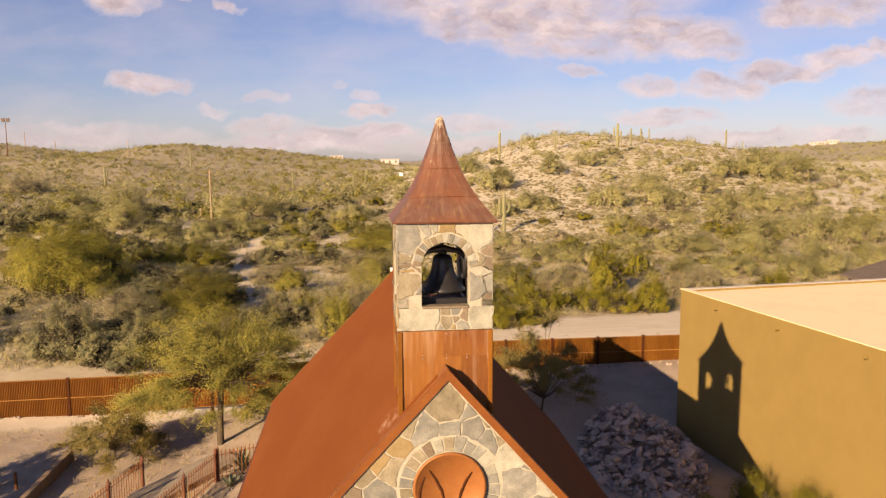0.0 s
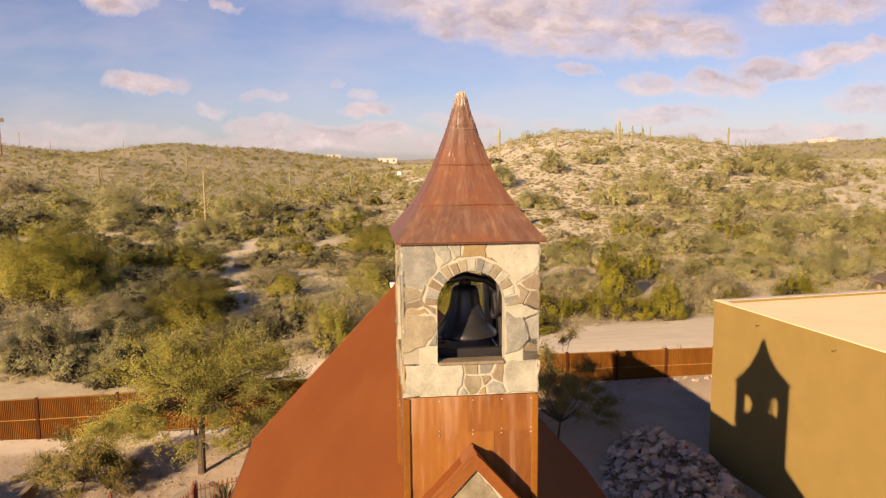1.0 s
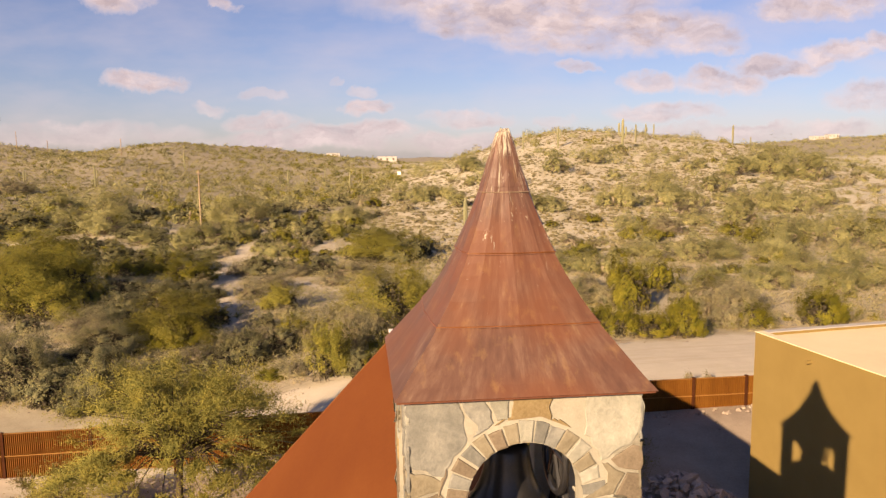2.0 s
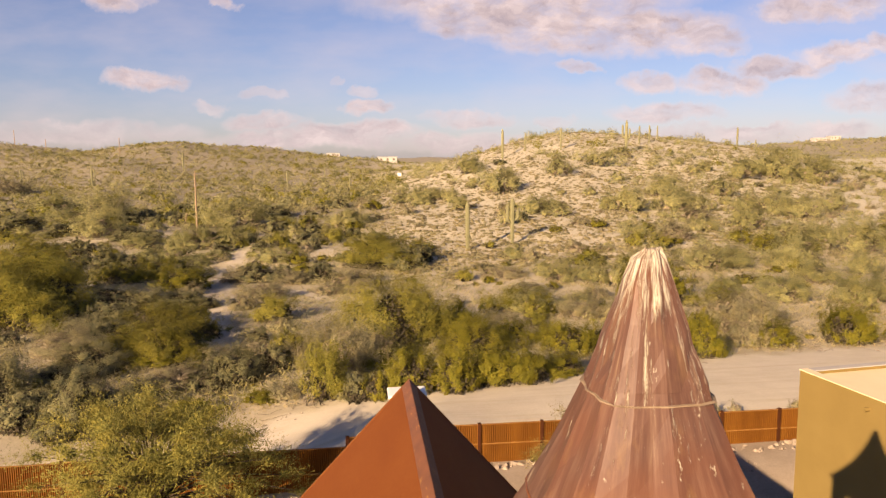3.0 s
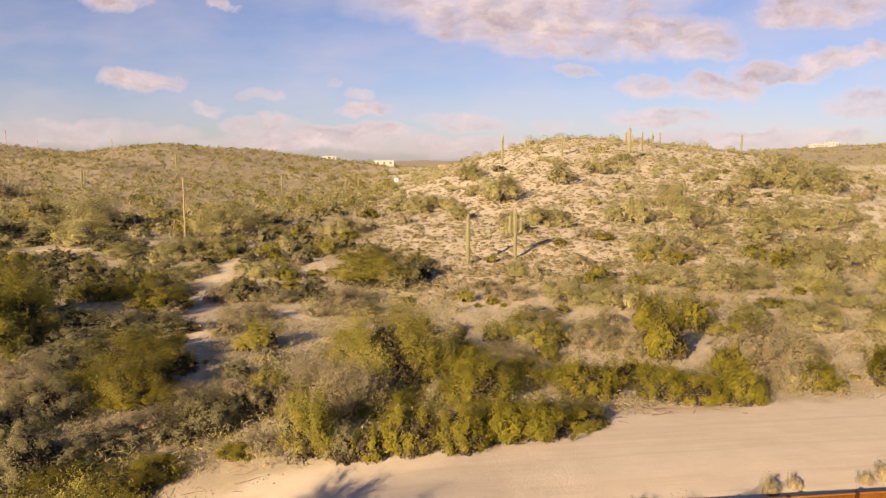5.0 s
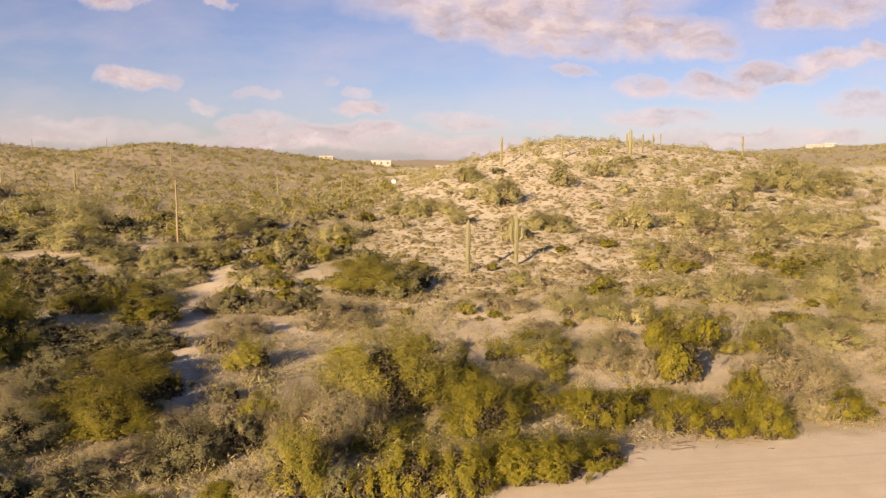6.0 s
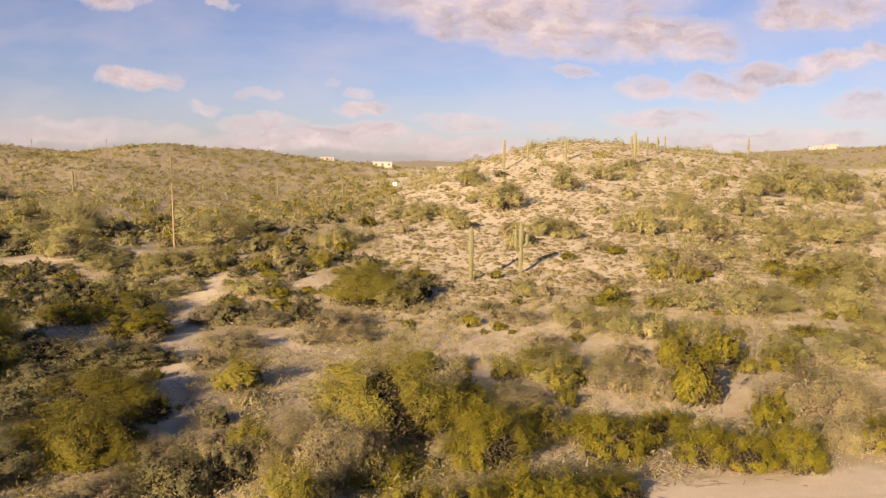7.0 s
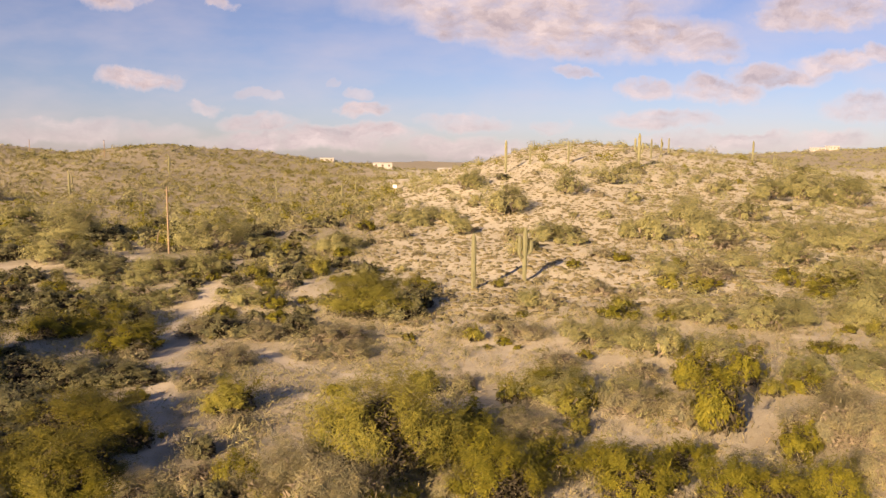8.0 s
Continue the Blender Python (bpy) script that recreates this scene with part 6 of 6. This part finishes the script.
far_stuff("straw", 15000, 6, 45, 150, 9, 0.34, "dry_weeds", "dry straw-coloured weeds between the shrubs", lambda x, y: 1.0 if y < road_edges(x)[1] + 0.3 else 0.75 * open_ground(x, y), 1.5, 1.0, 0.7, (-0.52, 0.88), 0.09)


def saguaro(x, y, height, arms, seed):
    rng = random.Random(seed)
    ob = thing("saguaro", "tall ribbed green saguaro cactus" + (" with raised arms" if arms else ""), "cactus", "saguaros", at=(x, y, zg(x, y)))

    def column(bm, pts, r):
        n = len(pts)
        rings = []
        for i, p in enumerate(pts):
            p = Vector(p)
            f = i / (n - 1)
            rr = r * (1.0 if f < 0.85 else math.sqrt(max(0.02, 1 - ((f - 0.85) / 0.155) ** 2))) * (0.85 + 0.25 * math.sin(f * 2.6))
            d = (Vector(pts[min(i + 1, n - 1)]) - Vector(pts[max(i - 1, 0)])).normalized()
            u = d.cross(Vector((0.2, 1, 0.1))).normalized()
            w = d.cross(u)
            rings.append([bm.verts.new(p + rr * (1 if k % 2 else 0.86) * (math.cos(2 * math.pi * k / 20) * u + math.sin(2 * math.pi * k / 20) * w)) for k in range(20)])
        for a, b in zip(rings, rings[1:]):
            for k in range(20):
                bm.faces.new((a[k], a[(k + 1) % 20], b[(k + 1) % 20], b[k]))
        bm.faces.new(rings[-1])

    r = 0.042 * height
    bm = bmesh.new()
    column(bm, [(0, 0, -0.1 + (height + 0.1) * i / 11) for i in range(12)], r)
    part("trunk", bm, SAGUARO, ob)
    for k in range(arms):
        q = rng.uniform(0, 0.7) + math.pi * k
        h0, reach, h1 = height * rng.uniform(0.38, 0.52), height * rng.uniform(0.10, 0.13), height * rng.uniform(0.72, 0.9)
        c, s = math.cos(q), math.sin(q)
        pts = [(0, 0, h0), (c * reach * 0.6, s * reach * 0.6, h0 + 0.02 * height), (c * reach, s * reach, h0 + 0.07 * height)]
        pts += [(c * reach, s * reach, h0 + 0.07 * height + (h1 - h0 - 0.07 * height) * i / 6) for i in range(1, 7)]
        bm = bmesh.new()
        column(bm, pts, r * 0.72)
        part("arm", bm, SAGUARO, ob)
    return ob


for i, (x, y, h, arms) in enumerate([
    (16.4, 117.1, 8.0, 0), (24.6, 120.9, 7.9, 2), (46.1, 240.3, 9.6, 0), (64.2, 234.7, 7.2, 1), (83.5, 227.6, 10.0, 2), (96.2, 249.4, 6.5, 0),
    (102.8, 256.9, 6.0, 1), (112, 272, 5.5, 0), (54.6, 244.0, 6.2, 0), (142.8, 269.5, 7.8, 0), (-32.3, 331.0, 7.6, 1), (-4.8, 308.0, 6.6, 0),
    (0.6, 332.2, 6.2, 0), (-116.2, 336.3, 9.3, 1), (-156.2, 361.3, 7.7, 1), (139.3, 249.8, 4.9, 0), (-101.2, 440.6, 10.9, 0), (-19.0, 393.8, 6.3, 0),
]):
    saguaro(x, y, h, arms, i)


# ---- trees in the chapel yard ----
def yard_tree(name, label, x, y, trunk, height, half, leaves, kind, seed, sprig, trunk_r, low, twig=0.9, lobes=46, drift=(0, 0)):
    ob = thing(name, label, "tree", "yard trees", at=(x, y, zg(x, y)))
    rng = np.random.default_rng(seed)
    c = crown_points(rng, 1.0, lobes, 1, 0.05, low)[0]
    c[:, :2] *= rng.uniform(0.72, 1.12, (lobes, 1))
    c[:, 2] = c[:, 2] * rng.uniform(0.72, 1.08, lobes)
    top = height - trunk
    c = c * np.array([half, half, top]) + [drift[0], drift[1], trunk * 0.85]
    if trunk > 2:
        c = c[np.hypot(c[:, 0], c[:, 1]) * 0.9 + c[:, 2] - trunk > 2.1]
    p, d = sprays(rng, c, (drift[0] * 0.5, drift[1] * 0.5, trunk * 0.8), leaves // 20, 20, twig, 0.0, 0.6, 0.25, 0.07, 0.55)
    bm = bmesh.new()
    lean = Vector((0.12, 0.05, trunk))
    tube(bm, [(0, 0, -0.15), (0.03, 0, trunk * 0.4), lean], [trunk_r * 1.25, trunk_r, trunk_r * 0.85], 10)
    part("trunk", bm, BARK, ob)
    bm = bmesh.new()
    for i, q in enumerate(c):
        q = Vector(q)
        m = lean.lerp(q, 0.5) + Vector((rng.normal() * 0.15, rng.normal() * 0.15, 0.10 * top))
        tube(bm, [lean, lean.lerp(m, 0.5), m, q], [trunk_r * 0.42, trunk_r * 0.3, trunk_r * 0.2, 0.012], 5)
    part("branchwork", bm, BARK, ob)
    out = away(p, (0, 0, height * 0.45))
    v, f = leaf_quads(rng, p, sprig, sprig * 0.34, 0.0, out, 0.8, d)
    me = bpy.data.meshes.new("crown")
    me.from_pydata(v.tolist(), [], f.tolist())
    me.materials.append(LEAF[kind])
    new("crown", me).parent = ob
    return ob


yard_tree("mesquite_tree", "broad feathery olive-green mesquite tree in the chapel yard", -9.6, 27.9, 3.1, 9.7, 5.5, 138000, "mesquite", 7, 0.094, 0.17, 0.02, 1.2, 160, (0.75, -1.3))
yard_tree("young_tree", "small sparse wispy tree beside the fence", 8.05, 24.9, 0.9, 6.2, 3.3, 52000, "thornscrub", 8, 0.085, 0.05, -0.02, 0.85, 64)
yard_tree("young_tree", "small wiry shrub tree below the fence", -15.2, 27.2, 0.5, 3.6, 3.0, 46000, "thornscrub", 9, 0.10, 0.06, 0.0, 0.8, 60)

# a tree west of the yard shades its lower corner
yard_tree("mesquite_tree", "dense dark mesquite tree west of the yard", -26.4, 17.0, 2.0, 6.6, 4.8, 16000, "mesquite", 12, 0.26, 0.17, 0.0, 1.0, 70)

# ---- far marks ----
pole = thing("utility_pole", "tall bare wooden utility pole", "pole", at=(-37.3, 169, zg(-37.3, 169)))
part("shaft", tube(bmesh.new(), [(0, 0, -0.5), (0, 0, 13.4)], [0.21, 0.15], 10), OLD_WOOD, pole)
part("crossarm", boxes((-0.5, 0.5, -0.06, 0.06, 12.6, 12.75)), OLD_WOOD, pole)
post = thing("leaning_post", "short pale leaning wooden post", "post", at=(-42, 178, zg(-42, 178)))
part("shaft", tube(bmesh.new(), [(0, 0, -0.3), (0.55, 0, 3.0)], [0.12, 0.1], 8), OLD_WOOD, post)


def house(x, y, w, d, h, label):
    ob = thing("house", label, "house", "distant houses", at=(x, y, zg(x, y)))
    part("wall", boxes((-w / 2, w / 2, -d / 2, d / 2, -2, h)), HOUSE_STUCCO, ob)
    part("roof", boxes((-w / 2 - 0.4, w / 2 + 0.4, -d / 2 - 0.4, d / 2 + 0.4, h, h + 0.4)), HOUSE_STUCCO, ob)
    for i in range(3):
        u = -w / 2 + w * (i + 0.5) / 3
        part("window", boxes((u - 0.8, u + 0.8, -d / 2 - 0.03, -d / 2 + 0.02, h * 0.35, h * 0.75)), DARK_ROOF, ob)
    return ob


house(70, 590, 11, 8, 3.2, "small white flat-roofed house on the far hill")
house(22, 600, 15, 9, 4.0, "pale stucco house on the far hillside")
house(-24, 690, 12, 8, 3.0, "low white house on the skyline")
house(842, 1290, 24, 14, 5.5, "low white house on the ridge")
house(872, 1292, 20, 14, 7.0, "long white house on the ridge")
sign = thing("road_sign", "small white road sign on a post", "sign", at=(14, 276, zg(14, 276)))
part("plate", boxes((-0.7, 0.7, -0.03, 0.03, 1.9, 3.1)), WHITE_METAL, sign)
part("post", boxes((-0.06, 0.06, 0.03, 0.1, -0.4, 3.0)), OLD_WOOD, sign)

# ---- yard details ----
shrub("creosote", 13.8, 13.2, 1.3, 3.0, prng)
shrub("creosote", 15.1, 11.9, 1.3, 2.9, prng)
shrub("creosote", 16.1, 9.9, 1.1, 2.5, prng)
shrub("creosote", 12.6, 14.6, 0.8, 0.9, prng)
for x, y, half, height in ((11.3, 33.6, 0.8, 1.0), (17.6, 34.6, 0.6, 1.1), (18.9, 34.9, 0.5, 0.9), (23.6, 35.2, 0.7, 1.2), (22.4, 34.9, 0.5, 0.8), (8.9, 33.4, 0.6, 0.8)):
    shrub("greybrush", x, y, half, height, prng)


def picket_fence(x0, y0, x1, y1, height):
    ob = thing("picket_fence", "rusted iron picket fence with spear-topped bars", "fence", "yard picket fences")
    d = Vector((x1 - x0, y1 - y0, 0))
    n = int(d.length / 0.19)
    for i in range(n + 1):
        p = Vector((x0, y0, 0)) + d * i / n
        z = zg(p.x, p.y)
        if i % 14 == 0:
            bm = boxes((p.x - 0.06, p.x + 0.06, p.y - 0.06, p.y + 0.06, z - 0.2, z + height + 0.12), bevel=0.01)
            tube(bm, [(p.x, p.y, z + height + 0.12), (p.x, p.y, z + height + 0.26)], [0.05, 0.012], 8)
            part("post", bm, RUST_DARK, ob)
        else:
            part("picket", tube(bmesh.new(), [(p.x, p.y, z + 0.06), (p.x, p.y, z + height - 0.12), (p.x, p.y, z + height - 0.08), (p.x, p.y, z + height + 0.05)], [0.02, 0.02, 0.036, 0.005], 5), RUST_TRIM, ob)
    for h in (0.2, height - 0.22):
        a, b = (x0, y0, zg(x0, y0) + h), (x1, y1, zg(x1, y1) + h)
        part("rail", tube(bmesh.new(), [a, b], [0.022, 0.022], 4), RUST_TRIM, ob)
    return ob


picket_fence(-12.4, 22.9, -14.3, 16.5, 1.55)
picket_fence(-8.9, 22.9, -11.2, 16.5, 1.55)
yard_tree("mesquite_tree", "spreading olive mesquite shading the sunken bed", -26.5, 16.0, 2.0, 7.0, 4.2, 16000, "paloverde", 17, 0.30, 0.16, 0.0, 0.14)
picket_fence(-8.8, 23.0, -5.2, 23.4, 1.55)


def boardwalk():
    ob = thing("boardwalk", "weathered grey plank walkway between the picket fences", "walkway")
    d = Vector((3.3, 4.0, 0)).normalized()
    s = Vector((d.y, -d.x, 0))
    o = Vector((-13.6, 20.9, -6.85))
    for i in range(12):
        bm = bmesh.new()
        prism(bm, [(0.0, i * 0.155), (6.6, i * 0.155), (6.6, i * 0.155 + 0.115), (0.0, i * 0.155 + 0.115)], lambda u, v, w: o + d * u + s * v + Vector((0, 0, w + 0.075 * u)), 0.05)
        bmesh.ops.recalc_face_normals(bm, faces=bm.faces)
        part("plank", bm, GREY_PLANK, ob)
    bm = bmesh.new()
    for k in (0.4, 3.2, 6.2):
        prism(bm, [(k, 0.0), (k + 0.1, 0.0), (k + 0.1, 1.86), (k, 1.86)], lambda u, v, w: o + d * u + s * v + Vector((0, 0, w + 0.075 * u - 0.32)), 0.315)
    part("joist", bm, OLD_WOOD, ob)


boardwalk()


def agave(x, y, size, seed):
    rng = random.Random(seed)
    ob = thing("agave", "pale green agave rosette with stiff pointed leaves", "plant", "agaves", at=(x, y, zg(x, y)))
    for i in range(22):
        q, e = i * 2.4, rng.uniform(0.35, 1.3)
        L = size * rng.uniform(0.8, 1.1)
        o = Vector((math.cos(q) * math.cos(e), math.sin(q) * math.cos(e), math.sin(e)))
        w = Vector((-math.sin(q), math.cos(q), 0))
        up = o.cross(w) * -1
        bm = bmesh.new()
        rows = []
        for f, half in ((0.0, 0.05), (0.35, 0.075), (0.75, 0.05), (1.0, 0.006)):
            c0 = o * L * f + Vector((0, 0, -0.12 * L * f * f))
            rows.append([bm.verts.new(c0 - w * half * size), bm.verts.new(c0 - up * 0.03 * size * (1 - f)), bm.verts.new(c0 + w * half * size), bm.verts.new(c0 + up * 0.015 * size)])
        for r0, r1 in zip(rows, rows[1:]):
            for k in range(4):
                bm.faces.new((r0[k], r0[(k + 1) % 4], r1[(k + 1) % 4], r1[k]))
        part("leaf", bm, LEAF["agave"], ob)


for i, (x, y, s) in enumerate(((-7.7, 23.9, 1.2), (-6.8, 22.6, 1.0), (-8.1, 22.2, 0.8), (-6.0, 24.2, 1.0))):
    agave(x, y, s, i)

edging = thing("retaining_wall", "low rusted steel retaining wall edging a sunken bed", "wall")
part("wall", boxes((-17.75, -17.45, 15.0, 27.8, -7.8, -6.6), bevel=0.02), OLD_WOOD, edging)
stake = thing("marker_post", "short rusted marker post in the sunken bed", "post", at=(-19.0, 24.4, zg(-19, 24.4)))
part("shaft", boxes((-0.06, 0.06, -0.06, 0.06, -0.2, 0.9), bevel=0.01), RUST_TRIM, stake)

ramada = thing("ramada", "open shelter with a dark brown pitched roof beyond the road", "shelter", at=(44.6, 44.0, -0.35))
bm = bmesh.new()
prism(bm, [(-4.6, -0.55), (0.0, 0.75), (4.6, -0.55), (4.6, -0.75), (0.0, 0.5), (-4.6, -0.75)], lambda u, v, w: Vector((u, w - 2.5, v)), 5.0)
bmesh.ops.recalc_face_normals(bm, faces=bm.faces)
part("roof", bm, DARK_ROOF, ramada)
for u in (-4.0, 4.0):
    for w in (-2.0, 2.0):
        part("post", boxes((u - 0.1, u + 0.1, w - 0.1, w + 0.1, -5.2, -0.5)), OLD_WOOD, ramada)
part("vent", boxes((-4.75, -4.35, -2.7, -2.4, -0.62, -0.42), bevel=0.03), WHITE_METAL, ramada)

mast = thing("floodlight_mast", "tall thin mast with a twin bank of floodlights", "mast", at=(-246, 537, zg(-246, 537)))
gz = 36.5 - zg(-246, 537)
part("shaft", tube(bmesh.new(), [(0, 0, -1), (0, 0, gz)], [0.35, 0.2], 8), RUST_DARK, mast)
for u in (-2.6, 0.4):
    part("floodlight_bank", boxes((u, u + 2.3, -0.4, 0.4, gz - 0.2, gz + 2.4), bevel=0.05), DARK_ROOF, mast)
for x, y, h in ((-265, 610, 14), (-243, 612, 10), (-160, 520, 11)):
    p = thing("utility_pole", "distant thin utility pole on the ridge", "pole", "ridge poles", at=(x, y, zg(x, y)))
    part("shaft", tube(bmesh.new(), [(0, 0, -1), (0, 0, h)], [0.3, 0.22], 6), OLD_WOOD, p)


def brush_debris():
    """Dry cut branches lying along the far verge of the road."""
    rng = random.Random(4)
    bm = bmesh.new()
    for _ in range(420):
        x = rng.uniform(-14, 40)
        y = road_edges(x)[1] + rng.gauss(0.9, 0.9)
        if not 13 < x < 25 and rng.random() < 0.72:
            continue
        z, q, L = zg(x, y), rng.uniform(0, 6.28), rng.uniform(0.4, 1.5)
        d = Vector((math.cos(q), math.sin(q) * 0.5, rng.uniform(-0.02, 0.16))) * L
        p = Vector((x, y, z + rng.uniform(0.02, 0.16)))
        tube(bm, [p, p + d * 0.5 + Vector((0, 0, 0.04)), p + d], [0.022, 0.016, 0.006], 3)
    tagged(link_mesh("brush_debris", bm, TWIG), "dry grey branches strewn along the road verge", "branches", kind="stuff")


brush_debris()
